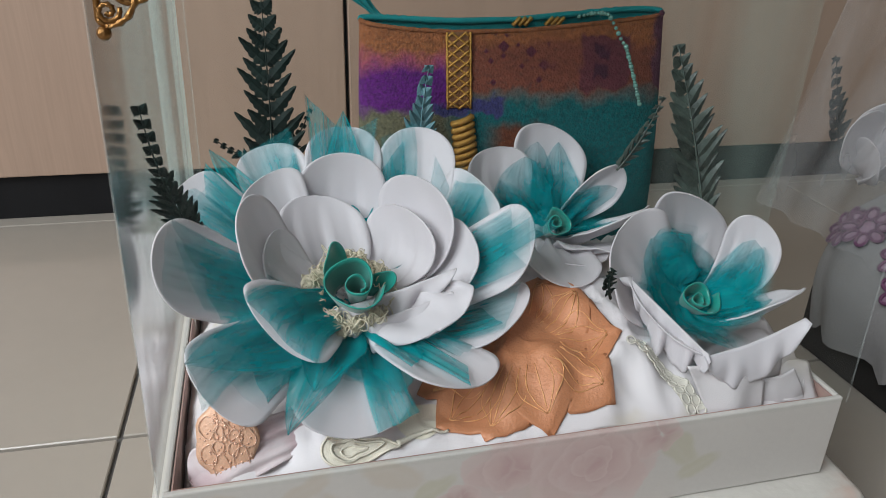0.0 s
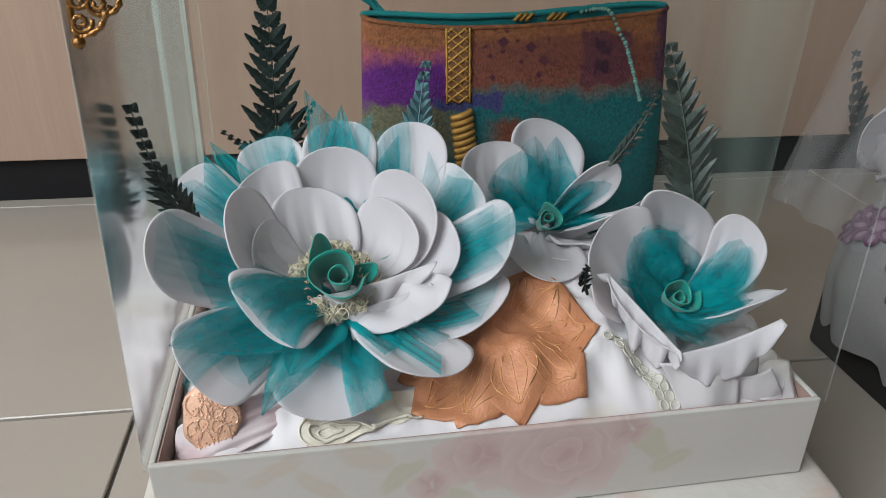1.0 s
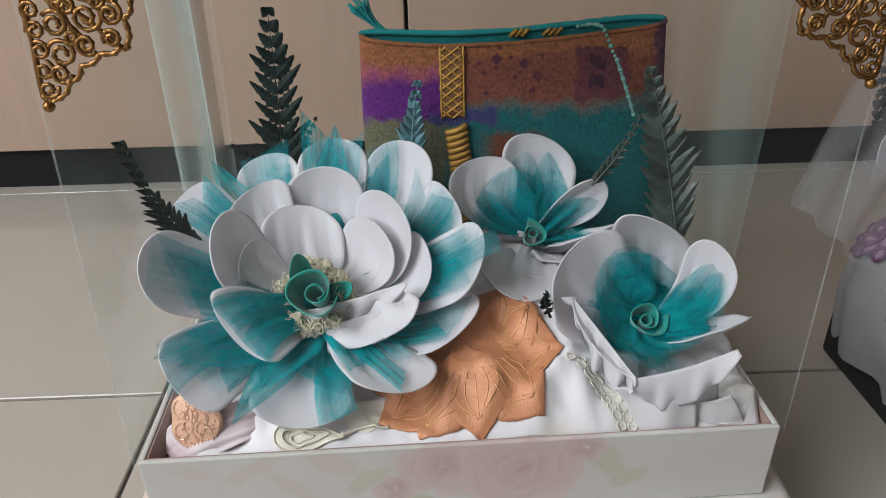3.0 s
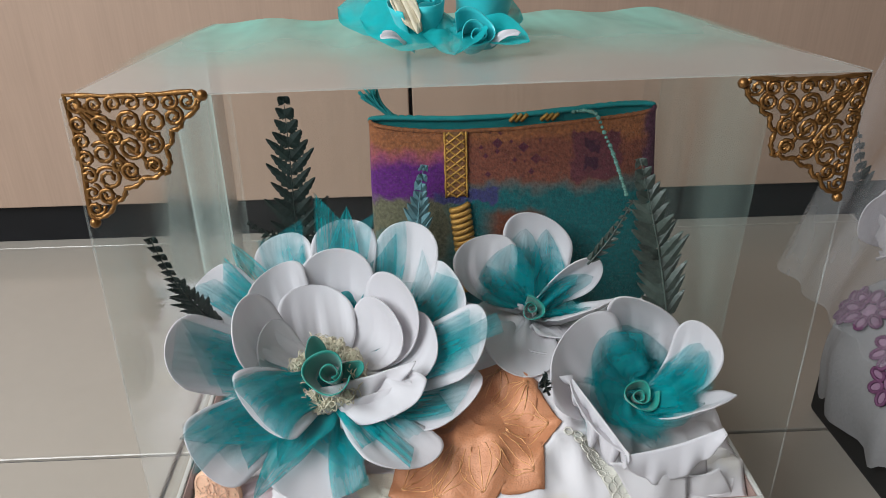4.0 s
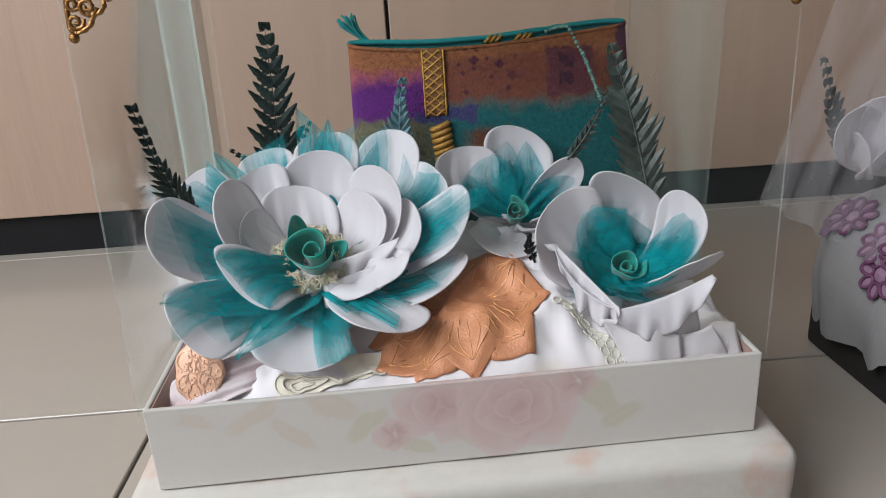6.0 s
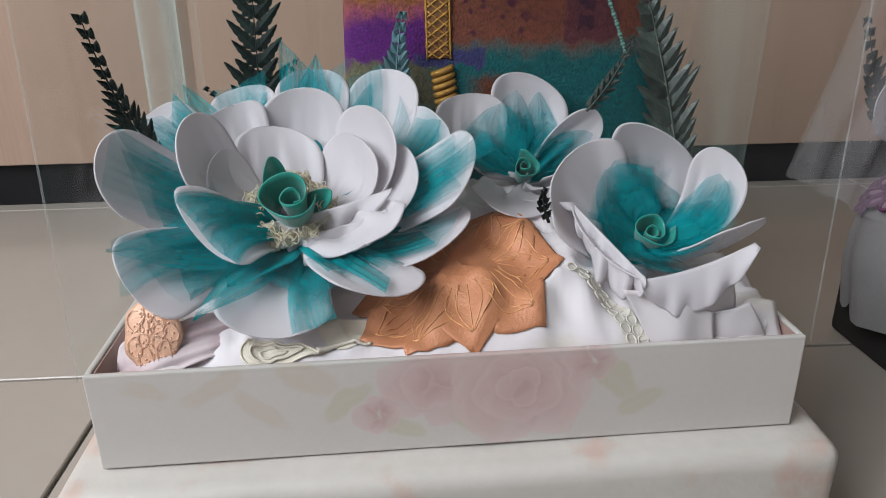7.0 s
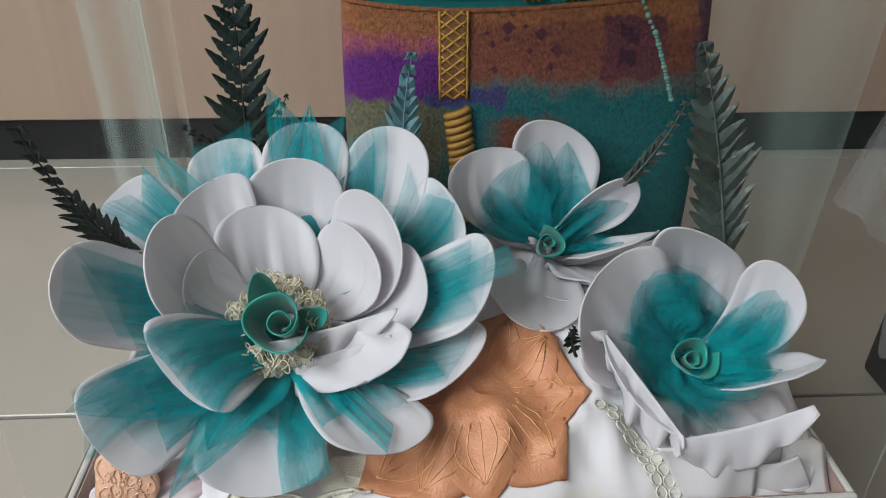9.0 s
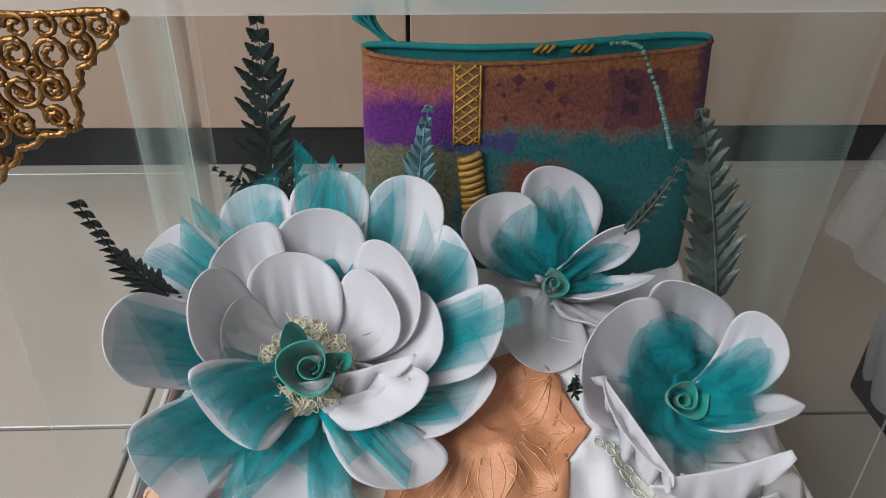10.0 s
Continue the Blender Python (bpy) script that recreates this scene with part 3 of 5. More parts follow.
def rose(centre, axis, r, h, turns=2.0, flare=0.15, seed=0, thick=0.0006):
    """A rolled ribbon rose: one strip wound from a small coil to a wide, softly three-cornered cup, with a peaked outer edge."""
    a = Vector(axis).normalized()
    e1 = a.orthogonal().normalized()
    e2 = a.cross(e1)
    ph = random.Random(seed).random() * 6

    def f(u, v):
        th = u * turns * math.tau + ph
        rad = r * (0.20 + 0.80 * u ** 1.6) * (1 + 0.10 * u * math.cos(3 * th)) * (0.72 + 0.28 * v + flare * u * v)
        off = (e1 * math.cos(ph + 1.0) + e2 * math.sin(ph + 1.0)) * (0.30 * r * (1 - u))
        top = 1.0 - 0.22 * (1 - u) + 0.06 * math.sin(2 * th)
        return Vector(centre) + off + (e1 * math.cos(th) + e2 * math.sin(th)) * rad + a * (h * v * top - h * 0.1)
    return grid(bmesh.new(), f, int(turns * 26), 6, thick)


def fern(name, base, tip, face, length, count, material, label, side_bend=(0, 0, 0), width_at=None, droop=0.35, thin=0.36, group="fern sprays", parent=None, tooth=0.24):
    """A frond: a bent stalk with paired, toothed leaflets, each folded along its rib."""
    base, tip = Vector(base), Vector(tip)
    mid = (base + tip) / 2 + Vector(side_bend)
    face = Vector(face).normalized()
    pts = [base * (1 - t) ** 2 + mid * 2 * t * (1 - t) + tip * t * t for t in [i / 16 for i in range(17)]]
    host = parent or thing(name, base, label, "fern", group)
    part("stalk", tube(bmesh.new(), pts, lambda u: 0.0009 * (1 - 0.7 * u), 5), material, host)
    rnd = random.Random(hash_of(base))
    step = (tip - base).length / count
    for i in range(count):
        t = (i + 0.6) / count
        p = base * (1 - t) ** 2 + mid * 2 * t * (1 - t) + tip * t * t
        tan = ((mid - base) * (1 - t) + (tip - mid) * t).normalized()
        wid = width_at(t) if width_at else (0.55 + 0.45 * math.sin(math.pi * min(1, t * 1.6))) * (1 - t) ** 0.6 + 0.08
        for sgn in (-1, 1):
            sd = tan.cross(face).normalized() * sgn
            d = (sd * math.cos(droop) + tan * math.sin(droop) * 1.5 + face * rnd.uniform(-0.25, 0.3)).normalized()
            ln = length * wid * rnd.uniform(0.85, 1.12)
            hw = max(step * thin * rnd.uniform(0.9, 1.2), 0.0012)
            w = d.cross(face).normalized()

            def f(u, v, p=p, d=d, ln=ln, hw=hw, w=w):
                q = 2 * v - 1
                half = hw * (min(1.0, 0.35 + 3.2 * u) * max(0.02, 1 - u) ** 0.6 + tooth * math.sin(u * 30) * (1 - u))
                return p + d * (u * ln) + w * (q * half) + face * (-0.0014 * abs(q) + 0.003 * u * u - 0.001)
            part("leaflet", grid(bmesh.new(), f, 14, 2, 0.0003), material, host, "", False)
    return host


def hash_of(v):
    return int(abs(v[0] * 7919 + v[1] * 104729 + v[2] * 1299709) * 1000) % 99991


# ---- room ----
floor_ob = solo("floor", box(bmesh.new(), (-1.46, -3.0, -0.10), (2.4, 0.9, -0.003)), GROUT, "cream ceramic tiles with dark grout on a floor", "floor", "structure", False, ROOM)


def wall(name, lo, hi, label="plain painted wall of the room"):
    return solo(name, box(bmesh.new(), lo, hi), WALL, label, "wall", "structure", False, ROOM)


wall("wall_north", (-1.36, 0.9, -0.1), (2.4, 1.0, 2.7))
# south wall, unseen, round an opening added for the fill lamp, x -1.25..0.45, z 0.9..2.2
wall("wall_south", (-1.36, -3.1, -0.1), (-1.25, -3.0, 2.7))
wall("wall_south", (0.45, -3.1, -0.1), (2.4, -3.0, 2.7))
wall("wall_south", (-1.25, -3.1, -0.1), (0.45, -3.0, 0.9))
wall("wall_south", (-1.25, -3.1, 2.2), (0.45, -3.0, 2.7))
# unseen wall, made dark so that the right side gets less bounced light
solo("wall_east", box(bmesh.new(), (2.4, -3.1, -0.1), (2.5, 1.0, 2.7)), BROWN, "unseen east wall, dark brown to dim the right side", "wall", "structure", False, ROOM)
# west wall round a window opening y -1.75..0.05, z 0.6..2.0
WX = -1.36
wall("wall_west", (WX - 0.1, -3.1, -0.1), (WX, -1.75, 2.7))
wall("wall_west", (WX - 0.1, 0.05, -0.1), (WX, 1.0, 2.7))
wall("wall_west", (WX - 0.1, -1.75, -0.1), (WX, 0.05, 0.6))
wall("wall_west", (WX - 0.1, -1.75, 2.0), (WX, 0.05, 2.7))
solo("ceiling", box(bmesh.new(), (-1.46, -3.1, 2.7), (2.5, 1.0, 2.8)), CEIL, "plain white ceiling", "ceiling", "structure", False, ROOM)


# cabinet with two doors over a black plinth
def cabinet():
    c = thing("cabinet", ROOM @ Vector((0, 0.75, 0)), "tall beige wood-laminate cabinet with a black plinth", "cabinet")

    def slab(lo, hi, bevel=0.0015):
        bm = box(bmesh.new(), lo, hi, bevel)
        bm.transform(ROOM)
        return bm
    part("plinth", slab((-1.34, 0.607, 0.0005), (1.9, 0.895, 0.052), 0.0), KICK, c, "black plinth", False)
    # body coloured near-black so the door gaps show as shade
    part("body", slab((-1.34, 0.615, 0.054), (1.9, 0.895, 1.95), 0.0), GAP_SHADE, c, "cabinet body, near-black for the shade in the door gaps", False)
    edges = (-1.34, -0.976, -0.032, 0.912, 1.856)
    for a, b in zip(edges, edges[1:]):
        part("door", slab((a + 0.0022, 0.596, 0.053), (b - 0.0022, 0.614, 1.95)), WOOD, c, smooth=False)
    return c


cabinet()

# ---- gift box ----
X, DEPTH, RIM, LOW = 0.17, 0.285, 0.112, 0.061
TOPF, TOPB = 0.357, 0.335                 # the film lid sinks a little to the back
gift = thing("gift_box", (0, DEPTH / 2, 0), "pale floral paper gift box with a clear film cover", "gift box")


def padded(lo, hi, r):
    bm = box(bmesh.new(), lo, hi, r, 4)
    bmesh.ops.subdivide_edges(bm, edges=[e for e in bm.edges if e.calc_length() > 0.03], cuts=10, use_grid_fill=True)
    for v in bm.verts:
        v.co += Vector((noise.noise(v.co * 22), noise.noise(v.co * 22 + Vector((5, 0, 0))), noise.noise(v.co * 22 + Vector((0, 9, 0))))) * 0.0013
    return bm


part("base", padded((-X - 0.019, -0.021, 0.0015), (X + 0.019, DEPTH + 0.02, LOW - 0.001), 0.009), BASE_PAPER, gift, "padded paper-covered base")
tray = part("tray", box(bmesh.new(), (-X, 0, LOW), (X, 0.003, RIM), 0.0009), PRINTED, gift, "shallow paper tray printed with faded roses", False)
for lo, hi in (((-X, DEPTH - 0.003, LOW), (X, DEPTH, RIM)), ((-X, 0.0031, LOW), (-X + 0.003, DEPTH - 0.0031, RIM)), ((X - 0.003, 0.0031, LOW), (X, DEPTH - 0.0031, RIM))):
    part("tray_wall", box(bmesh.new(), lo, hi, 0.0009), PAPER, tray, "", False)
lin = bmesh.new()
for lo, hi in (((-X + 0.0035, 0.0036, LOW + 0.001), (X - 0.0035, 0.0042, RIM - 0.001)), ((-X + 0.0035, 0.0045, LOW), (-X + 0.0042, DEPTH - 0.004, RIM - 0.001)), ((X - 0.0042, 0.0045, LOW), (X - 0.0035, DEPTH - 0.004, RIM - 0.001)), ((-X + 0.0045, 0.0045, LOW), (X - 0.0045, DEPTH - 0.004, LOW + 0.003))):
    box(lin, lo, hi)
part("lining", lin, PAPER_IN, tray, "brown card lining", False)


# film panes of the cover
def pane(name, f, material=FILM, nu=12, nv=12):
    ob = part(name, grid(bmesh.new(), f, nu, nv), material, gift, "clear glossy film")
    ob.visible_shadow = False
    return ob


def lid_z(y):
    return TOPF + (TOPB - TOPF) * max(0.0, y) / DEPTH


FX = X + 0.0012
LEANX, LEANY = 0.004, 0.010               # the soft cover leans a little to the right and back


def bulge(u, v):
    return 0.0035 * math.sin(math.pi * u) * math.sin(math.pi * v)


def cover(x, y, v):
    """A place on the cover's wall, v from the rim (0) to the lid (1)."""
    return Vector((x + LEANX * v, y + LEANY * v * (1 - y / DEPTH), RIM - 0.002 + (lid_z(y) - RIM) * v))


pane("front_pane", lambda u, v: cover(-FX + 2 * FX * u, -0.0012 - bulge(u, v), v))
pane("back_pane", lambda u, v: cover(-FX + 2 * FX * u, DEPTH + 0.0012, v))
pane("side_pane", lambda u, v: cover(-FX - bulge(u, v), -0.001 + (DEPTH + 0.002) * u, v), FILM_SIDE)
pane("side_pane", lambda u, v: cover(FX + bulge(u, v), -0.001 + (DEPTH + 0.002) * u, v), FILM_SIDE)
LID_PANE = lambda u, v: cover(-FX + 2 * FX * u, -0.001 + (DEPTH + 0.002) * v, 1.0) - Vector((0, 0, 0.0005 + 0.004 * math.sin(math.pi * u) * math.sin(math.pi * v)))
pane("lid_pane", LID_PANE, FILM_LID)
# folded edges: pale cords carry the highlight as colour
for x in (-FX, FX):
    part("folded_edge", tube(bmesh.new(), [cover(x, -0.0012, i / 12) for i in range(13)], 0.0005, 5), FILM_EDGE, gift, "creased film edge with its highlight put in as a pale line")
    part("folded_edge", tube(bmesh.new(), [cover(x, DEPTH * i / 12, 1.0) for i in range(13)], 0.00035, 5), FILM_EDGE, gift, "creased film edge with its highlight put in as a pale line")
part("folded_edge", tube(bmesh.new(), [cover(-FX + 2 * FX * i / 12, -0.0012, 1.0) for i in range(13)], 0.00035, 5), FILM_EDGE, gift, "creased film edge with its highlight put in as a pale line")

# pale green net over the back of the lid and hanging in folds down the back corners
part("net_cover", grid(bmesh.new(), lambda u, v: cover(-FX + 2 * FX * v, 0.045 + (DEPTH - 0.045) * u + 0.006 * math.sin(9 * v) * (1 - u), 1.0) + Vector((0, 0, 0.0025 + 0.0015 * math.sin(30 * v + 4 * u))), 10, 60, uv=True), GREEN_NET, gift, "pale green net laid over the lid")
for sx, y0, seed in ((-1, 0.125, 1), (1, 0.085, 2)):
    def drape(u, v, sx=sx, y0=y0, seed=seed):
        y = y0 + (DEPTH - 0.006 - y0) * u
        p = cover(sx * (FX - 0.0045), y + 0.004 * math.sin(3 * v + seed) * (1 - u), 0.02 + 0.96 * v)
        p.x += 0.0042 * math.sin(u * 15 + 1.2 * math.sin(u * 5 + seed) + 0.5 * v)
        return p
    part("net_drape", grid(bmesh.new(), drape, 80, 8), GREEN_DRAPE if sx < 0 else GREEN_DIM, gift, "pale green net hanging in folds")


# gilt filigree corners
def filigree(sx, z0):
    """Scrolls of beaded gold wire filling a stepped corner 55 mm wide."""
    rnd = random.Random(4)
    bm = bmesh.new()

    def put(a, b):
        return Vector((sx * (X - 0.002 - a) + LEANX * (1 - b / 0.25), -0.0065 + LEANY * (1 - b / 0.25), z0 - b))

    def scroll(ca, cb, r, start, turns, w=0.0009, inner=0.25):
        n = int(14 * turns) + 6
        pts = []
        for i in range(n):
            t = i / (n - 1)
            rad = r * (1 - (1 - inner) * t)
            th = start + turns * math.tau * t
            p = put(ca + rad * math.cos(th), cb + rad * math.sin(th))
            p.y -= 0.0008 * math.sin(t * math.pi)
            pts.append(p)
        tube(bm, pts, lambda u: w * (1 + 0.28 * math.sin(u * n * 3.1)), 5)
    for i in range(7):
        scroll(0.005 + 0.0074 * i, 0.0045, 0.0036, i, 1.4)
        if i:
            scroll(0.0045, 0.005 + 0.0074 * i, 0.0036, i, 1.4)
    for k, (a, b, r) in enumerate(((0.014, 0.013, 0.0052), (0.025, 0.012, 0.005), (0.012, 0.025, 0.005), (0.024, 0.023, 0.0056), (0.035, 0.0125, 0.0056), (0.0125, 0.036, 0.0056),
                                   (0.033, 0.022, 0.0042), (0.022, 0.033, 0.0042), (0.032, 0.031, 0.0036), (0.043, 0.0105, 0.004), (0.0105, 0.0435, 0.004), (0.018, 0.019, 0.0035), (0.029, 0.0175, 0.003), (0.0175, 0.03, 0.003))):
        scroll(a, b, r, k * 1.9, 1.6, 0.00098)
    for ang, ln in ((0.785, 0.044), (0.55, 0.034), (1.02, 0.034)):
        tube(bm, [put(0.004 + ln * t * math.cos(ang), 0.004 + ln * t * math.sin(ang)) for t in [i / 12 for i in range(13)]], lambda u: 0.0012 * (1 + 0.3 * math.sin(u * 40)), 5)
    edge = [(0.001, 0.0005), (0.052, 0.0005), (0.054, 0.004), (0.046, 0.012), (0.041, 0.0165), (0.0375, 0.024), (0.037, 0.033), (0.034, 0.0345), (0.026, 0.0365), (0.018, 0.041), (0.0125, 0.047), (0.0045, 0.054), (0.001, 0.052)]
    pts = []
    for (a, b), (c, d) in zip(edge, edge[1:] + edge[:1]):
        for i in range(7):
            t = i / 7
            bow = 0.0012 * math.sin(math.pi * t)
            pts.append(put(a + (c - a) * t + bow, b + (d - b) * t + bow))
    tube(bm, pts, lambda u: 0.00115 * (1 + 0.3 * math.sin(u * 220)), 5, closed=True)
    for a, b in ((0.0555, 0.0025), (0.0025, 0.0562)):
        bmesh.ops.create_icosphere(bm, subdivisions=2, radius=0.0024, matrix=Matrix.Translation(put(a, b)))
    part("corner_ornament", bm, GOLD, gift, "gilt filigree corner ornament")


filigree(-1, 0.3585)
filigree(1, 0.3555)

# ribbon bow on the lid
bow = thing("ribbon_bow", (0.008, 0.125, lid_z(0.12)), "aqua organza ribbon roses with long leaves, on the lid", "bow")
ZB = lid_z(0.12)
for (x, y, z, r, h, ax, sd) in ((0.011, 0.112, ZB + 0.003, 0.0125, 0.015, (0.1, -0.75, 0.65), 1), (-0.012, 0.138, ZB + 0.001, 0.0185, 0.030, (-0.1, -0.40, 0.92), 2), (0.020, 0.150, ZB + 0.001, 0.0195, 0.040, (0.1, -0.30, 0.95), 3)):
    part("ribbon_rose", rose((x, y, z), ax, r, h, 2.6, 0.05, sd, 0.0005), AQUA, bow)
for tipx, tipy, tipz, w, sd in ((-0.066, 0.165, 0.006, 0.04, 1), (-0.052, 0.130, 0.003, 0.044, 2), (0.042, 0.102, 0.002, 0.018, 3), (0.05, 0.15, 0.006, 0.026, 4), (0.004, 0.085, 0.001, 0.026, 5)):
    part("ribbon_leaf", leaf_sheet(Vector((0.003, 0.128, ZB + 0.004)), Vector((tipx, tipy, ZB + tipz)), Vector((0, -0.55, 0.8)), w, 0.003, -0.03, 2, 0.6, sd), ORGANZA, bow)
part("cream_leaf", petal(Vector((-0.016, 0.118, ZB + 0.008)), Vector((-0.030, 0.122, ZB + 0.036)), Vector((-0.3, -1, 0.2)), 0.013, 0.05, 0.3, 0.001, seed=3), LACE, bow, "crinkled cream lace leaf")
for x, y, dx in ((-0.024, 0.114, -0.013), (0.022, 0.106, 0.015)):
    part("white_tab", petal(Vector((x, y, ZB + 0.003)), Vector((x + dx, y - 0.004, ZB + 0.009)), Vector((0, -0.6, 0.8)), 0.0048, -0.15, 0.1, 0, blunt=0.9, thick=0.0006, seed=4, neck=0.8), PETAL, bow, "white satin tab")


# ---- cloth in the tray ----
def heap(x, y):
    """Height of the folded white cloth."""
    rise = 0.045 * (1 - math.exp(-max(0.0, y - 0.003) / 0.026))
    side = 0.38 + 0.62 * math.exp(-((x - 0.045) / 0.06) ** 4)
    n = noise.noise(Vector((x * 26, y * 18, 1.3))) * 0.006 + noise.noise(Vector((x * 60 + y * 30, y * 20, 4))) * 0.0042
    n += 0.0055 * (1 - abs(noise.noise(Vector((x * 34 - y * 22, y * 26 + x * 9, 7)))) * 2.6) + 0.002 * (1 - abs(noise.noise(Vector((x * 80 + y * 50, y * 60 - x * 20, 3)))) * 2.4)
    damp = min(1.0, max(0.0, (y - 0.004) / 0.02))
    back = 1.0 if y < 0.12 else max(0.55, 1 - (y - 0.12) * 3)
    dip = 0.022 * math.exp(-((x + 0.166) / 0.012) ** 2)
    return 0.1005 + rise * side * back + n * (0.35 + 0.65 * damp) - dip


solo("folded_cloth", grid(bmesh.new(), lambda u, v: Vector((-0.1645 + 0.329 * u, 0.006 + 0.272 * v ** 1.35, heap(-0.1645 + 0.329 * u, 0.006 + 0.272 * v ** 1.35))), 110, 80, 0.0012), CLOTH,
     "white folded cotton cloth heaped in the paper tray", "cloth")


def onto(x, y, lift):
    return Vector((x, y, heap(x, y) + lift))


# copper appliqué flower sewn on the cloth
app = thing("applique_flower", onto(0.008, 0.045, 0), "copper brocade flower appliqué sewn on the white cloth", "applique")
CX, CY = 0.008, 0.05
TIPS = ((0.059, 0.042, 0.034), (0.044, 0.0115, 0.031), (0.009, 0.0058, 0.034), (-0.024, 0.009, 0.031), (-0.046, 0.019, 0.032), (0.049, 0.070, 0.032), (-0.05, 0.045, 0.034), (0.03, 0.092, 0.032), (-0.02, 0.09, 0.034))
for i, (tx, ty, wide) in enumerate(TIPS):
    d = Vector((tx - CX, ty - CY, 0))
    ln = d.length
    d.normalize()
    s = Vector((-d.y, d.x, 0))

    def f(u, v, d=d, s=s, ln=ln, wide=wide, i=i):
        q = 2 * v - 1
        half = wide * 0.59 * (0.55 + 0.45 * math.sin(math.pi / 2 * min(1, u / 0.66)) if u < 0.66 else (1 - ((u - 0.66) / 0.34) ** 1.25)) + 0.0002
        p = Vector((CX, CY, 0)) + d * (ln * u) + s * (q * half)
        return onto(p.x, max(0.0052, p.y), 0.0014 + 0.0005 * (1 - q * q) + 0.00012 * (i % 3))
    pet = part("petal", grid(bmesh.new(), f, 16, 12, 0.0004), COPPER, app)
    for q0 in (-0.6, -0.32, 0.0, 0.32, 0.6):
        pts = [f(0.35 + 0.5 * t, 0.5 + 0.5 * q0 * math.sin(math.pi * (0.25 + 0.72 * t))) + Vector((0, -0.0001, 0.0001)) for t in [k / 12 for k in range(13)]]
        part("stitched_vein", tube(bmesh.new(), pts, lambda u: 0.0003 * (1 + 0.35 * math.sin(u * 60)), 5), COPPER_THREAD, pet)
cent = bmesh.new()
grid(cent, lambda u, v: onto(CX + 0.017 * v * math.cos(u * math.tau), CY + 0.015 * v * math.sin(u * math.tau), 0.0030 - 0.001 * v * v), 28, 5, close_u=True)
part("centre", cent, COPPER, app)

# sequinned copper medallion at the cloth's end
med = thing("sequin_medallion", (-0.150, 0.034, 0.112), "oval copper sequin medallion sewn on the cloth's edge", "applique")


def oval(u, v, r=1.0, out=0.0):
    th = u * math.tau
    lobe = 1 + 0.05 * v * math.cos(7 * th)
    e = Vector((0.0140 * v * r * lobe * math.cos(th), 0, 0.0190 * v * r * lobe * math.sin(th)))
    return Vector((-0.1425, 0.020, 0.1215)) + Euler((radians(-24), 0, radians(-8))).to_matrix() @ (e + Vector((0, -0.0022 * (1 - v * v) - out, 0)))


part("disc", grid(bmesh.new(), lambda u, v: oval(u, v), 36, 8, 0.001, close_u=True), SEQUIN, med)
rnd = random.Random(8)
for i in range(90):
    rr, th = math.sqrt(rnd.random()) * 0.9, rnd.random()
    b = bmesh.new()
    bmesh.ops.create_icosphere(b, subdivisions=1, radius=rnd.uniform(0.0004, 0.0008), matrix=Matrix.Translation(oval(th, rr)))
    part("sequin", b, SEQUIN_BRIGHT, med)


def on_oval(x, z):
    return oval(math.atan2(z, x) / math.tau, min(1.0, math.hypot(x, z)), 1.0, 0.0005)


# looped bright cord: a ring in the middle, seven scallops round it
for k in range(13):
    a = k * math.tau / 7 + rnd.uniform(-0.15, 0.15)
    cx, cz, rr = (0.3 * math.cos(2 * a), 0.3 * math.sin(2 * a), rnd.uniform(0.12, 0.24)) if k > 6 else (0.65 * math.cos(a), 0.65 * math.sin(a), rnd.uniform(0.2, 0.29))
    wob = rnd.uniform(0, 6)
    loop = [on_oval(cx + rr * (1 + 0.18 * math.sin(2 * t + wob)) * math.cos(t), cz + rr * (1 + 0.12 * math.sin(3 * t + wob)) * math.sin(t)) for t in [j * math.tau / 18 for j in range(18)]]
    part("cord_loop", tube(bmesh.new(), loop, lambda u: 0.00020 * (1 + 0.4 * math.sin(u * 70)), 5, True), SEQUIN_BRIGHT, med)

# cream embroidery: a paisley and a ringed trim
emb = thing("cream_embroidery", onto(-0.085, 0.01, 0), "cream corded paisley embroidery on the white cloth", "embroidery")
for k in range(3):
    r = 1 - 0.33 * k
    pts = []
    for i in range(26):
        th = i / 26 * math.tau
        x = -0.088 + 0.0135 * r * math.cos(th) + (0.010 * r * max(0, math.cos(th)) ** 3)
        y = 0.0125 + 0.0065 * r * math.sin(th) * (1 - 0.5 * max(0, math.cos(th)))
        pts.append(onto(x, y, 0.0030 if k else 0.0018))
    part("cord", tube(bmesh.new(), pts, 0.0006, 5, True), CREAM, emb)


def paisley(u, v):
    th = u * math.tau
    x = -0.088 + v * (0.0135 * math.cos(th) + 0.010 * max(0, math.cos(th)) ** 3)
    y = 0.0125 + v * 0.0065 * math.sin(th) * (1 - 0.5 * max(0, math.cos(th)))
    return onto(x, y, 0.0028 - 0.0014 * v * v)


part("pad", grid(bmesh.new(), paisley, 30, 5, close_u=True), CREAM, emb, "padded cream satin stitch")
part("cord", tube(bmesh.new(), [onto(-0.066 + 0.026 * t, 0.0135 + 0.006 * t + 0.002 * math.sin(5 * t), 0.002) for t in [i / 20 for i in range(21)]], lambda u: 0.0016 * (1 - 0.6 * u) * (1 + 0.3 * math.sin(60 * u)), 5), CREAM, emb)
part("pad", grid(bmesh.new(), lambda u, v: onto(-0.052 + 0.014 * v * math.cos(u * math.tau), 0.026 + 0.009 * v * math.sin(u * math.tau) * (1 + 0.3 * math.sin(3 * u * math.tau)), 0.0016 - 0.0008 * v * v), 30, 4, close_u=True), CREAM, emb, "padded cream satin stitch")
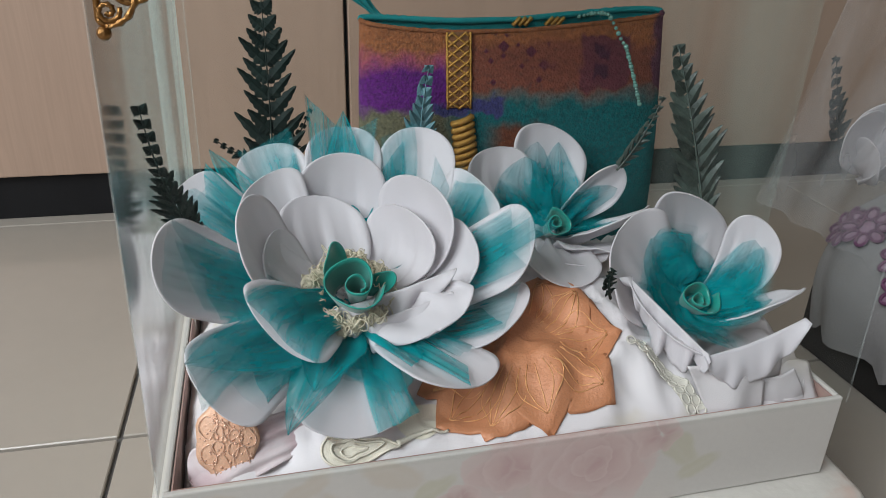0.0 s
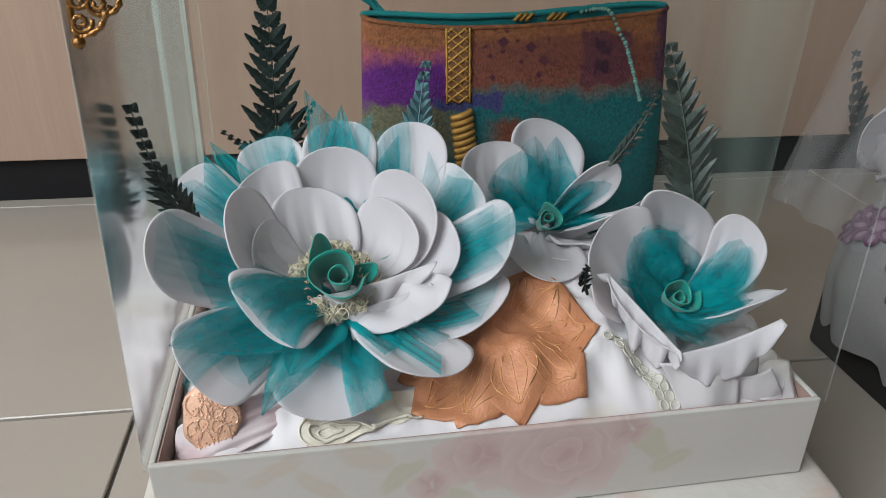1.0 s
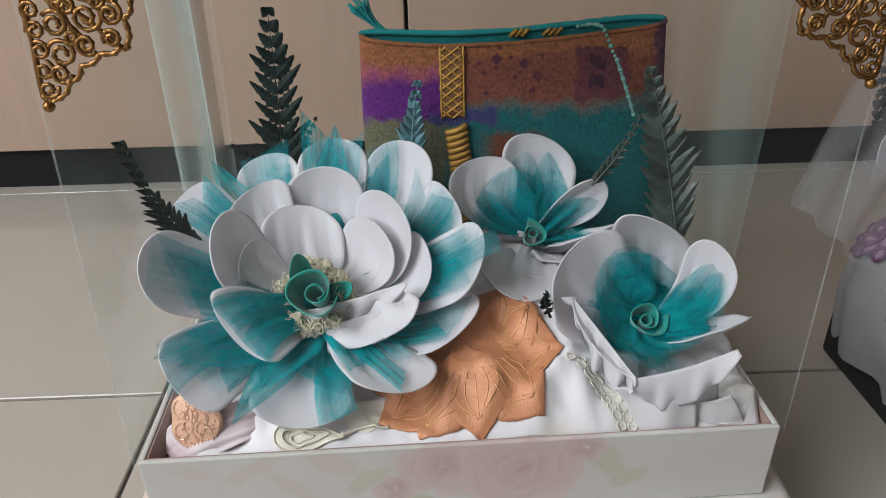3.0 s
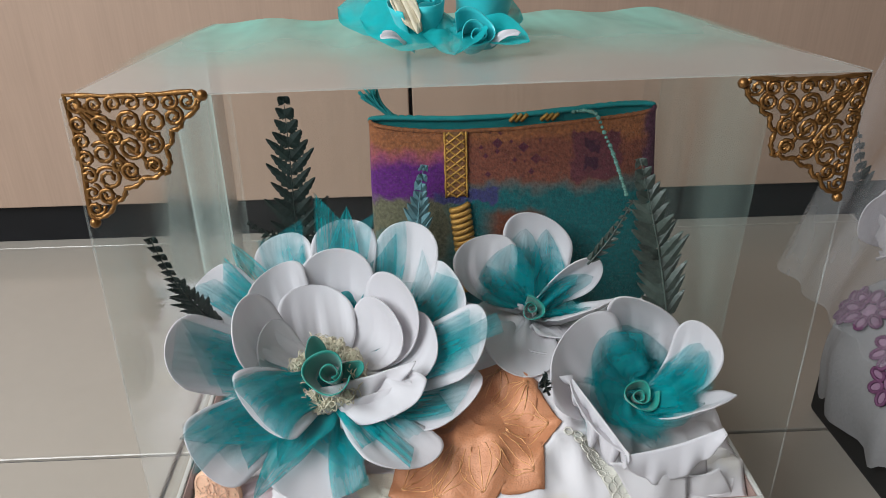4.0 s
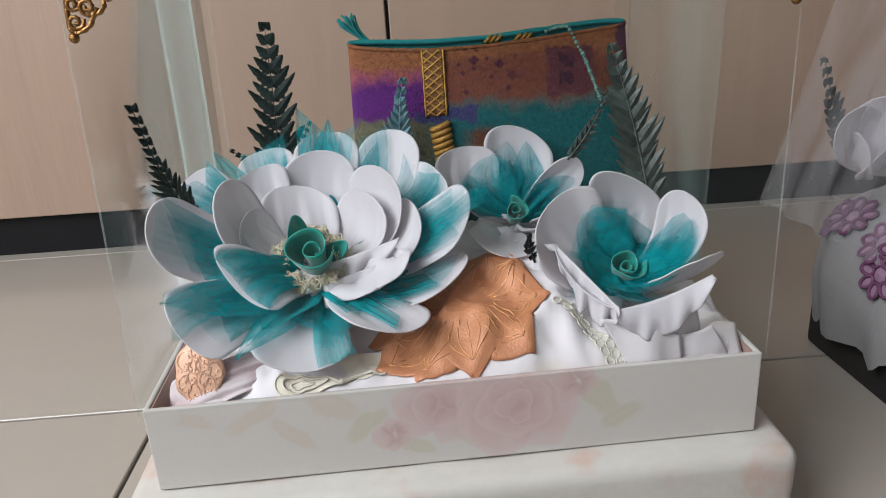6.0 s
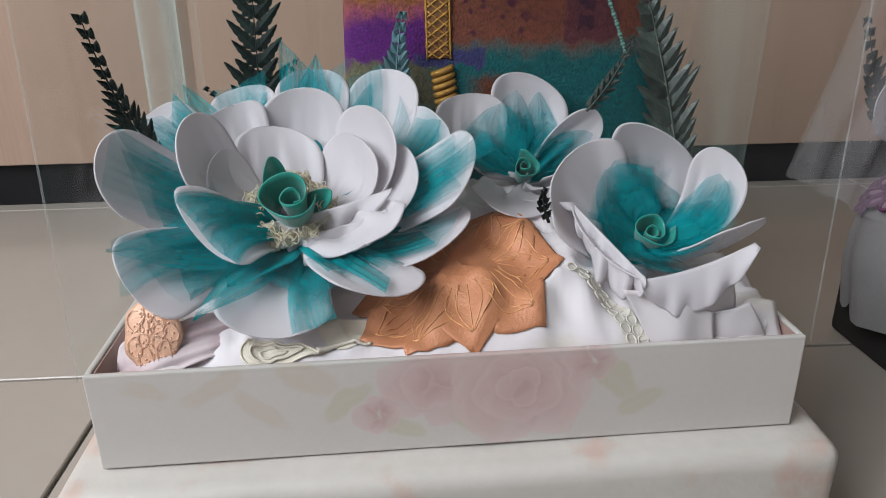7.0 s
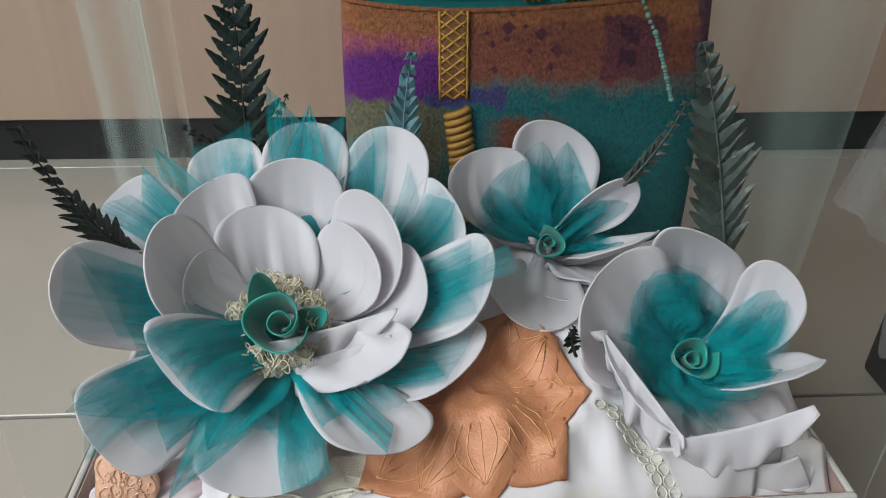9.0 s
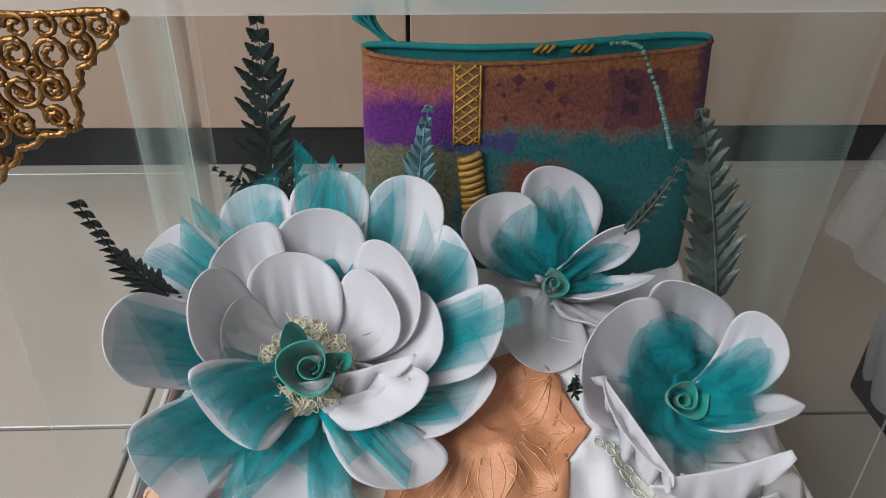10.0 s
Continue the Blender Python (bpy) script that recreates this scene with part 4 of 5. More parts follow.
trim = thing("ring_trim", onto(0.078, 0.02, 0), "cream ringed cord trim sewn down the white cloth", "trim")
part("band", grid(bmesh.new(), lambda u, v: onto(0.0585 + 0.024 * u ** 0.7 + 0.0125 * v, 0.0365 - 0.0275 * u, 0.0012), 16, 4), PALE_CORD, trim, "cream woven band")
for i in range(9):
    for j in (0, 1):
        t = i / 8
        cx, cy = 0.062 + 0.024 * t ** 0.7 + 0.006 * j, 0.036 - 0.027 * t
        part("ring", tube(bmesh.new(), [onto(cx + 0.0026 * math.cos(a), cy + 0.0018 * math.sin(a), 0.0013) for a in [k * math.tau / 10 for k in range(10)]], 0.0005, 5, True), PALE_CORD, trim)


# ---- flowers ----
def flower(base, axis, outer, name, label, wo, seed):
    """White cupped petals round a base; gives the thing and the sheets of its petals."""
    base, axis = Vector(base), Vector(axis).normalized()
    fl = thing(name, base, label, "fabric flower", "fabric flowers")
    sheets = []
    for i, row in enumerate(outer):
        if len(row) == 3:
            tip, left, right = row
            S, width, um = cupped_surface(base + (Vector(tip) - base).normalized() * 0.006 - axis * 0.004, tip, left, right, axis, 0.26, 0.0019, seed + i)
        else:
            x, y, z, w, bw, tw, *up = row
            tip = Vector((x, y, z))
            width, um = w * wo, 0.6
            S = petal_surface(base + (tip - base).normalized() * 0.007 - axis * 0.004, tip, Vector(up), width, bw, 0.2, 0.0016, tw, seed + i)
        part("petal", cut_petal(S, width, um, 0.0008, wave=0.0004), PETAL, fl)
        sheets.append((S, width))
    return fl, sheets


def dress(fl, sheets, specs, seed, crisp=()):
    """Net on the petals: (petal, reach, share of its width, sideways shift, sharpness, dense or pale)."""
    for k, (i, reach, across, shift, sharp, dense) in enumerate(specs):
        S, w = sheets[i]
        part("tulle_leaf", net_leaf(S, w, reach, across, shift, sharp, 0.0016 + 0.0007 * (k % 3), seed + k), TULLE_CRISP if k in crisp else TULLE if dense else TULLE_PALE, fl, "sheer teal net")


# large double flower
B1, A1 = (-0.078, 0.088, 0.140), (-0.02, -0.50, 0.866)
big = thing("large_fabric_flower", B1, "large white satin flower with teal net and a ribbon-rose heart", "fabric flower", "fabric flowers")
AX1 = Vector(A1).normalized()


def cup_petal(fl, base, axis, tip, left, right, cup=0.22, crease=0.0012, rise=0.0, nets=(), seed=0, wave=0.0):
    """A cupped petal and the bands of net on it: (root, reach, end, width at the root, at the end, slant, material)."""
    base, axis = Vector(base), Vector(axis).normalized()
    b = base + (Vector(tip) - base).normalized() * 0.006 + axis * rise
    S, width, um = cupped_surface(b, tip, left, right, axis, cup, crease, seed)
    part("petal", cut_petal(S, width, um, 0.0008, 0.30, wave), PETAL, fl)
    for k, (root, reach, end, w0, w1, skew, net) in enumerate(nets):
        part("tulle_leaf", net_band(S, width, root, reach, end, w0, w1, skew, 0.0020 + 0.0009 * k, seed * 7 + k), net, fl, "sheer teal net")


def lip(a, b, drop, out, pleat, seed, sag=0.0):
    """The outer face of a cupped petal below its rim from a to b, drawn into pleats."""
    a, b = Vector(a), Vector(b)
    rnd = random.Random(seed)
    ph, k = rnd.random() * 6, rnd.choice((17, 21))

    def f(u, v):
        deep = drop * max(0.0, math.sin(math.pi * u)) ** 0.65 + 0.0008
        p = a * (1 - u) + b * u + Vector((0, 0, -sag * math.sin(math.pi * u)))
        fold_in = pleat * v * (math.sin(k * u + ph + 1.5 * v) + 0.5 * math.sin(1.7 * k * u + 2 * ph))
        return p + Vector((0.4 * fold_in, -out * math.sin(math.pi * 0.6 * v) + fold_in, -deep * v + 0.5 * fold_in))
    return grid(bmesh.new(), f, 48, 12, 0.0008)


D, P, C = TULLE, TULLE_PALE, TULLE_CRISP
for k, (tip, left, right, cup, nets) in enumerate((
        ((-0.169, 0.060, 0.197), (-0.157, 0.058, 0.165), (-0.152, 0.082, 0.203), 0.16, ((0, 0.78, -0.2, 0.6, 1.3, 0.1, P), (-0.2, 0.66, -0.5, 0.5, 0.9, 0.05, C), (0.2, 0.84, 0.45, 0.4, 0.8, 0.1, P), (0, 0.95, 0, 0.8, 1.8, 0, D))),
        ((-0.162, 0.126, 0.203), (-0.163, 0.108, 0.190), (-0.140, 0.134, 0.207), 0.18, ((0.3, 0.85, 0.55, 0.5, 0.8, 0.1, C), (0, 0.95, -0.2, 0.6, 1.0, -0.1, P), (0, 0.8, 0.2, 0.8, 1.6, 0, D))),
        ((-0.115, 0.172, 0.211), (-0.132, 0.150, 0.200), (-0.093, 0.154, 0.206), 0.20, ((0, 1.0, 0, 0.8, 1.7, 0.05, P), (0.2, 0.75, 0.4, 0.5, 0.9, 0.1, P))),
        ((-0.070, 0.170, 0.221), (-0.094, 0.155, 0.207), (-0.049, 0.156, 0.206), 0.22, ((-0.2, 1.06, -0.45, 0.6, 1.0, -0.1, C), (0.2, 0.95, 0.35, 0.6, 1.2, 0.06, P))))):
    cup_petal(big, B1, A1, tip, left, right, cup, 0.0012, -0.004, nets, 11 + k)
for k, (tip, left, right, cup, nets) in enumerate((
        ((-0.027, 0.162, 0.221), (-0.052, 0.155, 0.200), (-0.008, 0.140, 0.204), 0.24, ((-0.4, 0.80, -0.75, 0.5, 0.75, 0.12, C), (0.4, 0.74, 0.75, 0.4, 0.5, -0.1, P), (0, 0.62, 0, 0.8, 1.5, 0.0, D), (0, 0.95, -0.5, 0.6, 0.9, 0.05, P))),
        ((0.003, 0.122, 0.199), (-0.012, 0.140, 0.197), (0.005, 0.094, 0.186), 0.20, ((-0.1, 0.88, -0.25, 0.5, 0.9, 0.1, P), (0.3, 0.8, 0.5, 0.4, 0.8, -0.1, P), (0, 0.95, 0.1, 0.8, 1.6, 0, D))),
        ((0.017, 0.070, 0.188), (0.006, 0.090, 0.196), (-0.002, 0.058, 0.163), 0.20, ((-0.1, 1.10, -0.15, 0.5, 0.62, 0.03, P), (0.2, 0.86, 0.35, 0.6, 1.0, 0.1, P), (-0.3, 0.84, -0.5, 0.5, 0.7, 0, P), (0, 0.98, 0, 0.8, 1.7, 0, D))),
        ((0.011, 0.056, 0.156), (0.002, 0.073, 0.160), (-0.020, 0.040, 0.142), 0.12, ((0, 0.92, 0.0, 0.8, 1.55, 0.0, P), (0.1, 0.8, 0.2, 0.6, 0.9, 0.1, C))))):
    cup_petal(big, B1, A1, tip, left, right, cup, 0.0012, -0.004, nets, 31 + k)
for k, (tip, left, right, cup, nets) in enumerate((
        ((-0.028, 0.015, 0.138), (-0.014, 0.034, 0.141), (-0.058, 0.017, 0.146), 0.12, ((0.1, 0.92, 0.05, 0.6, 0.55, 0.12, C), (0.4, 0.66, 0.5, 0.6, 0.9, 0.1, C), (-0.4, 0.72, -0.4, 0.5, 0.6, 0, P))),
        ((-0.084, 0.0085, 0.122), (-0.058, 0.022, 0.129), (-0.112, 0.017, 0.136), 0.10, ((-0.35, 0.97, -0.72, 0.5, 0.8, 0.05, C), (0, 0.6, -0.1, 0.7, 1.3, 0, D))),
        ((-0.148, 0.017, 0.143), (-0.154, 0.034, 0.166), (-0.125, 0.018, 0.131), 0.14, ((-0.2, 0.98, -0.45, 0.7, 1.1, 0.1, P), (0.1, 0.62, 0.2, 0.7, 1.3, 0.1, C), (0, 0.8, 0, 0.8, 1.6, 0, D))))):
    cup_petal(big, B1, A1, tip, left, right, cup, 0.0010, -0.004, nets, 51 + k)
# white cup of the flower
for k, (tip, left, right, cup, nets) in enumerate((
        ((-0.075, 0.138, 0.215), (-0.101, 0.131, 0.196), (-0.051, 0.129, 0.196), 0.30, ()),
        ((-0.117, 0.130, 0.207), (-0.131, 0.106, 0.193), (-0.096, 0.132, 0.203), 0.26, ()),
        ((-0.129, 0.080, 0.211), (-0.127, 0.058, 0.182), (-0.111, 0.096, 0.197), 0.24, ((-0.2, 0.6, -0.5, 0.3, 0.5, 0, P),)),
        ((-0.091, 0.126, 0.195), (-0.112, 0.104, 0.186), (-0.064, 0.112, 0.180), 0.30, ()),
        ((-0.117, 0.086, 0.191), (-0.118, 0.068, 0.170), (-0.102, 0.096, 0.180), 0.24, ()))):
    cup_petal(big, B1, A1, tip, left, right, cup, 0.0013, 0.002 + 0.0012 * k, nets, 71 + k)
for k, (tip, left, right, cup, wave, nets) in enumerate((
        ((-0.038, 0.110, 0.209), (-0.056, 0.122, 0.190), (-0.023, 0.082, 0.190), 0.26, 0, ()),
        ((-0.050, 0.108, 0.194), (-0.066, 0.112, 0.176), (-0.033, 0.080, 0.179), 0.26, 0, ()),
        ((-0.018, 0.088, 0.190), (-0.031, 0.096, 0.180), (-0.015, 0.066, 0.173), 0.20, 0, ()),
        ((-0.040, 0.041, 0.153), (-0.021, 0.052, 0.171), (-0.067, 0.046, 0.148), 0.10, 0.0012, ()),
        ((-0.119, 0.034, 0.162), (-0.129, 0.049, 0.184), (-0.095, 0.030, 0.151), 0.16, 0, ((0, 0.97, 0, 0.9, 1.85, 0, C), (0.3, 0.95, 0.5, 0.5, 0.8, 0.05, P), (-0.2, 0.92, -0.4, 0.5, 0.7, 0, P), (0, 0.8, 0.1, 0.8, 1.5, 0, D))))):
    cup_petal(big, B1, A1, tip, left, right, cup, (0.0013, 0.0013, 0.0010, 0.0026, 0.0008)[k], 0.008 if k < 3 else 0.004, nets, 91 + k, wave)
# pleated outer face of the front inner petal
part("petal", lip((-0.097, 0.060, 0.159), (-0.027, 0.064, 0.175), 0.014, 0.003, 0.0036, 5, 0.002), PETAL, big, "pleated white satin petal")
part("petal", lip((-0.084, 0.054, 0.153), (-0.030, 0.057, 0.166), 0.012, 0.003, 0.0040, 6, 0.002), PETAL, big, "pleated white satin petal")
# dangling corners of net between the petals
for k, (tx, ty, tz, w, up) in enumerate(((-0.119, 0.006, 0.134, 0.024, 0.002), (-0.160, 0.010, 0.160, 0.034, 0.0), (-0.062, 0.011, 0.133, 0.046, 0.002), (-0.150, 0.156, 0.217, 0.026, 0.0), (-0.074, 0.178, 0.224, 0.030, 0.0), (-0.104, 0.014, 0.142, 0.030, 0.003))):
    part("tulle_leaf", leaf_sheet(Vector(B1) + AX1 * up, Vector((tx, ty, tz)), AX1, w, 0.006, 0.05, 3, 0.8, 240 + k), TULLE_PALE if k in (1, 2) else TULLE_CRISP, big, "sheer teal net")
C1 = Vector((-0.079, 0.072, 0.162))
part("ribbon_rose", rose(C1, (-0.05, -0.66, 0.75), 0.0162, 0.025, 2.2, 0.12, 5), SATIN, big, "teal satin ribbon rose")
part("ribbon_leaf", petal(C1 + Vector((-0.006, 0.004, 0.002)), C1 + Vector((-0.008, -0.003, 0.030)), Vector((0.3, -1, 0.3)), 0.014, 0.05, 0.3, 0.0, blunt=0.4, thick=0.0006, seed=2), SATIN, big, "teal satin ribbon point")
part("ribbon_leaf", petal(C1 + Vector((0.006, 0.0, 0.0)), C1 + Vector((0.022, -0.008, 0.012)), Vector((0, -1, 0.5)), 0.012, 0.05, 0.3, 0.0, blunt=0.4, thick=0.0006, seed=3), SATIN, big, "teal satin ribbon point")
rnd = random.Random(31)
HA = Vector((-0.05, -0.62, 0.78)).normalized()
H1 = HA.orthogonal().normalized()
H2 = HA.cross(H1)
for k in range(20):
    a = k / 20 * math.tau
    rr = rnd.uniform(0.0165, 0.0215)
    c = C1 + (H1 * math.cos(a) + H2 * math.sin(a)) * rr + HA * rnd.uniform(0.001, 0.007)
    p1, p2, p3, size = rnd.uniform(0, 6), rnd.uniform(0, 6), rnd.uniform(0, 6), rnd.uniform(0.0042, 0.0060)
    yarn = [c + Vector((math.sin(5 * t + p1), math.sin(7 * t + p2), math.sin(11 * t + p3) * 0.7)) * (size * (0.7 + 0.3 * math.sin(13 * t))) for t in [j * math.tau / 150 for j in range(150)]]
    part("lace_loop", tube(bmesh.new(), yarn, 0.00032, 4, True), LACE, big, "crinkled cream lace")
    lump = bmesh.new()
    bmesh.ops.create_icosphere(lump, subdivisions=3, radius=0.0040, matrix=Matrix.Translation(c - HA * 0.0025))
    for v in lump.verts:
        v.co += (v.co - c) * (0.55 * noise.noise(v.co * 420) + 0.25 * noise.noise(v.co * 900))
    part("lace_pad", lump, LACE, big, "bunched cream lace")

# second flower, at the back
B2, A2 = (0.056, 0.150, 0.146), (0.05, -0.62, 0.78)
OUT2 = (((0.029, 0.174, 0.202), (0.003, 0.151, 0.195), (0.050, 0.168, 0.190)), ((0.066, 0.185, 0.212), (0.041, 0.178, 0.200), (0.092, 0.176, 0.186)), ((0.106, 0.146, 0.190), (0.085, 0.144, 0.193), (0.098, 0.146, 0.167)),
        (0.108, 0.116, 0.178, 0.75, 0.08, 0, 0, 0.3, 1.0), ((0.040, 0.070, 0.155), (0.018, 0.090, 0.166), (0.066, 0.088, 0.158)), (0.088, 0.098, 0.160, 0.75, 0.05, 0, 0.1, 0.4, 1.0), (0.064, 0.092, 0.156, 0.8, 0.05, 0, 0, 0.5, 0.9))
two, sheets = flower(B2, A2, OUT2, "small_fabric_flower", "white satin flower with teal net round a ribbon rose", 0.052, 211)
dress(two, sheets, ((0, 0.62, 0.6, 0.3, 0.8, True), (0, 0.8, 0.7, 0.4, 0.6, False), (0, 0.45, 0.9, 0.0, 0.8, True), (1, 0.6, 0.9, 0.0, 0.8, True), (1, 0.82, 0.5, 0.35, 0.7, False), (1, 0.78, 0.5, -0.4, 0.7, False), (1, 0.42, 0.9, 0.0, 0.8, True),
                    (2, 0.72, 0.9, 0.1, 0.7, True), (2, 0.9, 0.6, -0.2, 0.6, False), (2, 0.5, 0.8, -0.1, 0.8, True), (3, 0.6, 0.9, 0.0, 0.8, True), (3, 0.45, 0.9, 0.0, 0.8, True)), 300)
part("ribbon_rose", rose(Vector((0.055, 0.140, 0.156)), (0, -0.80, 0.60), 0.0095, 0.018, 2.2, 0.1, 9), SATIN, two, "teal satin ribbon rose")

# third flower, leaning over the tray's edge
B3, A3 = (0.106, 0.060, 0.132), (0.10, -0.60, 0.80)
OUT3 = (((0.064, 0.069, 0.186), (0.053, 0.038, 0.158), (0.099, 0.081, 0.187)), ((0.112, 0.083, 0.199), (0.094, 0.087, 0.187), (0.143, 0.085, 0.171)), ((0.148, 0.070, 0.188), (0.134, 0.076, 0.173), (0.159, 0.056, 0.167)),
        (0.157, 0.031, 0.161, 0.85, 0.08, 0, -0.1, 0.35, 1.0), ((0.071, 0.030, 0.151), (0.065, 0.053, 0.167), (0.092, 0.012, 0.141)))
three, sheets = flower(B3, A3, OUT3, "small_fabric_flower", "white satin flower with teal net leaning on the tray's edge", 0.052, 411)
dress(three, sheets, ((0, 0.66, 0.8, 0.2, 0.7, True), (0, 0.5, 1.0, 0.1, 0.8, True), (1, 0.6, 0.9, 0.0, 0.5, False), (1, 0.5, 0.9, -0.1, 0.7, True), (1, 0.42, 1.0, 0.0, 0.8, True), (2, 0.8, 0.9, 0.0, 0.7, True), (2, 0.6, 1.0, 0.0, 0.8, True), (2, 0.85, 0.7, -0.1, 0.6, False),
                      (3, 0.7, 0.8, 0.0, 0.7, True), (3, 0.5, 0.9, 0.0, 0.7, True), (0, 0.72, 0.6, 0.5, 0.6, False), (1, 0.45, 1.0, 0.0, 0.6, True), (3, 0.6, 0.9, 0.0, 0.6, True), (4, 0.5, 0.9, 0.0, 0.6, True)), 500)
part("ribbon_rose", rose(Vector((0.108, 0.059, 0.144)), (0.05, -0.66, 0.75), 0.0115, 0.014, 2.4, 0.15, 12), SATIN, three, "teal satin ribbon rose")
for k, (tx, ty, tz, w) in enumerate(((0.093, 0.018, 0.142, 0.040), (0.116, 0.018, 0.148, 0.040), (0.076, 0.040, 0.158, 0.034), (0.135, 0.034, 0.160, 0.030), (0.100, 0.020, 0.145, 0.030))):
    part("tulle_leaf", leaf_sheet(Vector((0.106, 0.058, 0.140)), Vector((tx, ty, tz)), Vector(A3), w, 0.002, 0.10, 3, 0.6, 560 + k), TULLE, three, "sheer teal net")
part("petal", lip((0.065, 0.052, 0.167), (0.091, 0.011, 0.142), 0.022, 0.002, 0.0034, 8, 0.0), PETAL, three, "gathered white satin petal")
part("petal", lip((0.088, 0.011, 0.141), (0.142, 0.010, 0.158), 0.021, 0.005, 0.0010, 9, 0.003), PETAL, three)
# flat folds of cloth below its neck that drop inside the tray


def fold(a, b, c, d, bulge, seed):
    """A hanging fold of cloth between four corners: top, top, bottom, bottom."""
    a, b, c, d = map(Vector, (a, b, c, d))

    def f(u, v):
        p = (a * (1 - u) + b * u) * (1 - v) + (d * (1 - u) + c * u) * v
        q = Vector((p.x * 60, p.z * 60, seed))
        return p + Vector((0, -bulge * math.sin(math.pi * u) * math.sin(math.pi * (0.2 + 0.6 * v)) + 0.0022 * noise.noise(q), 0.0018 * noise.noise(q + Vector((7, 0, 0))) * (1 - v)))
    return grid(bmesh.new(), f, 22, 14, 0.0008)


part("hanging_fold", fold((0.080, 0.012, 0.137), (0.125, 0.0085, 0.125), (0.128, 0.0075, 0.098), (0.100, 0.0075, 0.100), 0.002, 1), CLOTH, three, "flat white cotton fold")
part("hanging_fold", fold((0.096, 0.015, 0.138), (0.136, 0.014, 0.138), (0.146, 0.019, 0.098), (0.118, 0.0145, 0.098), 0.003, 2), CLOTH, three, "flat white cotton fold")
part("hanging_fold", fold((0.127, 0.013, 0.121), (0.145, 0.011, 0.127), (0.160, 0.0105, 0.099), (0.125, 0.0115, 0.099), 0.004, 3), CLOTH, three, "flat white cotton fold")

# folds of cloth along the tray's front
for k, (bx, by, bz, tx, ty, tz, w, col) in enumerate(((-0.10, 0.03, 0.118, -0.160, 0.016, 0.1045, 0.024, LILAC), (0.118, 0.03, 0.112, 0.158, 0.018, 0.114, 0.028, CLOTH))):
    solo("cloth_fold", petal(Vector((bx, by, bz)), Vector((tx, ty, tz)), Vector((0, -0.7, 0.7)), w, -0.1, 0.1, 0.0009, 0, 0.9, seed=k + 70, neck=0.7, wave=0.001), col, "loose fold of white cotton inside the tray's rim", "cloth", group="cloth folds")

# ---- ferns ----
TOCAM = (0.0, -1.0, 0.25)
back_fern = fern("fern_spray", (-0.112, 0.200, 0.150), (-0.111, 0.222, 0.294), TOCAM, 0.0215, 14, FERN_DARK, "dark green artificial fern spray behind the large flower", (0.002, 0, 0),
                 lambda t: max(0.25, 1.1 * min(1, (1.08 - t) / 0.45)) if t > 0.34 else 1.35, 0.62, 0.48)
fern("fern_spray", (-0.112, 0.203, 0.185), (-0.146, 0.205, 0.206), TOCAM, 0.009, 8, FERN_DARK, "", (0, 0, -0.004), None, 0.5, 0.42, parent=back_fern)
fern("fern_spray", (-0.112, 0.203, 0.185), (-0.085, 0.210, 0.222), TOCAM, 0.008, 9, FERN_DARK, "", (0.003, 0, -0.004), None, 0.55, 0.42, parent=back_fern)
fern("fern_spray", (-0.111, 0.203, 0.172), (-0.067, 0.208, 0.205), TOCAM, 0.008, 10, FERN_DARK, "", (0.003, 0, -0.005), None, 0.5, 0.42, parent=back_fern)
fern("fern_spray", (-0.148, 0.113, 0.172), (-0.1655, 0.066, 0.262), TOCAM, 0.0138, 16, FERN_DARK, "dark green artificial fern frond beside the large flower", (-0.007, 0, -0.012), lambda t: (0.7 + 0.5 * t / 0.35 if t < 0.35 else max(0.40, 1.2 * (1 - (t - 0.35) / 0.55))), 0.75, 0.42)
fern("fern_spray", (0.142, 0.106, 0.165), (0.120, 0.131, 0.271), TOCAM, 0.0250, 14, FERN_GREY, "silvery grey-green artificial fern behind the small flower", (0.004, 0, 0), lambda t: (0.85 + 0.15 * t / 0.3 if t < 0.3 else (1 - (t - 0.3) / 0.7) ** 0.7 + 0.08), 0.62, 0.60, tooth=0.08)
fern("fern_spray", (0.092, 0.132, 0.197), (0.121, 0.140, 0.240), TOCAM, 0.009, 9, FERN_GREY, "small silvery fern sprig hanging before the woven bag", (0.004, 0, -0.004), None, 0.7, 0.45, tooth=0.05)
fern("fern_spray", (-0.020, 0.182, 0.185), (-0.014, 0.186, 0.252), TOCAM, 0.021, 9, FERN_BLUE, "small bluish fern sprig before the woven bag", (-0.004, 0, 0), None, 0.8, 0.55, tooth=0.05)
fern("fern_spray", (0.051, 0.044, 0.160), (0.047, 0.037, 0.180), TOCAM, 0.006, 6, FERN_DARK, "small dark fern tip between the white flowers", (-0.004, 0, 0.004), None, 0.6, 0.55)

# ---- woven bag ----
BX, BY, BZ0, BZ1 = 0.053, 0.2210, 0.103, 0.273
bag = thing("woven_bag", (BX, BY, BZ0), "multicoloured woven bag with gold braid and a teal lining", "bag")


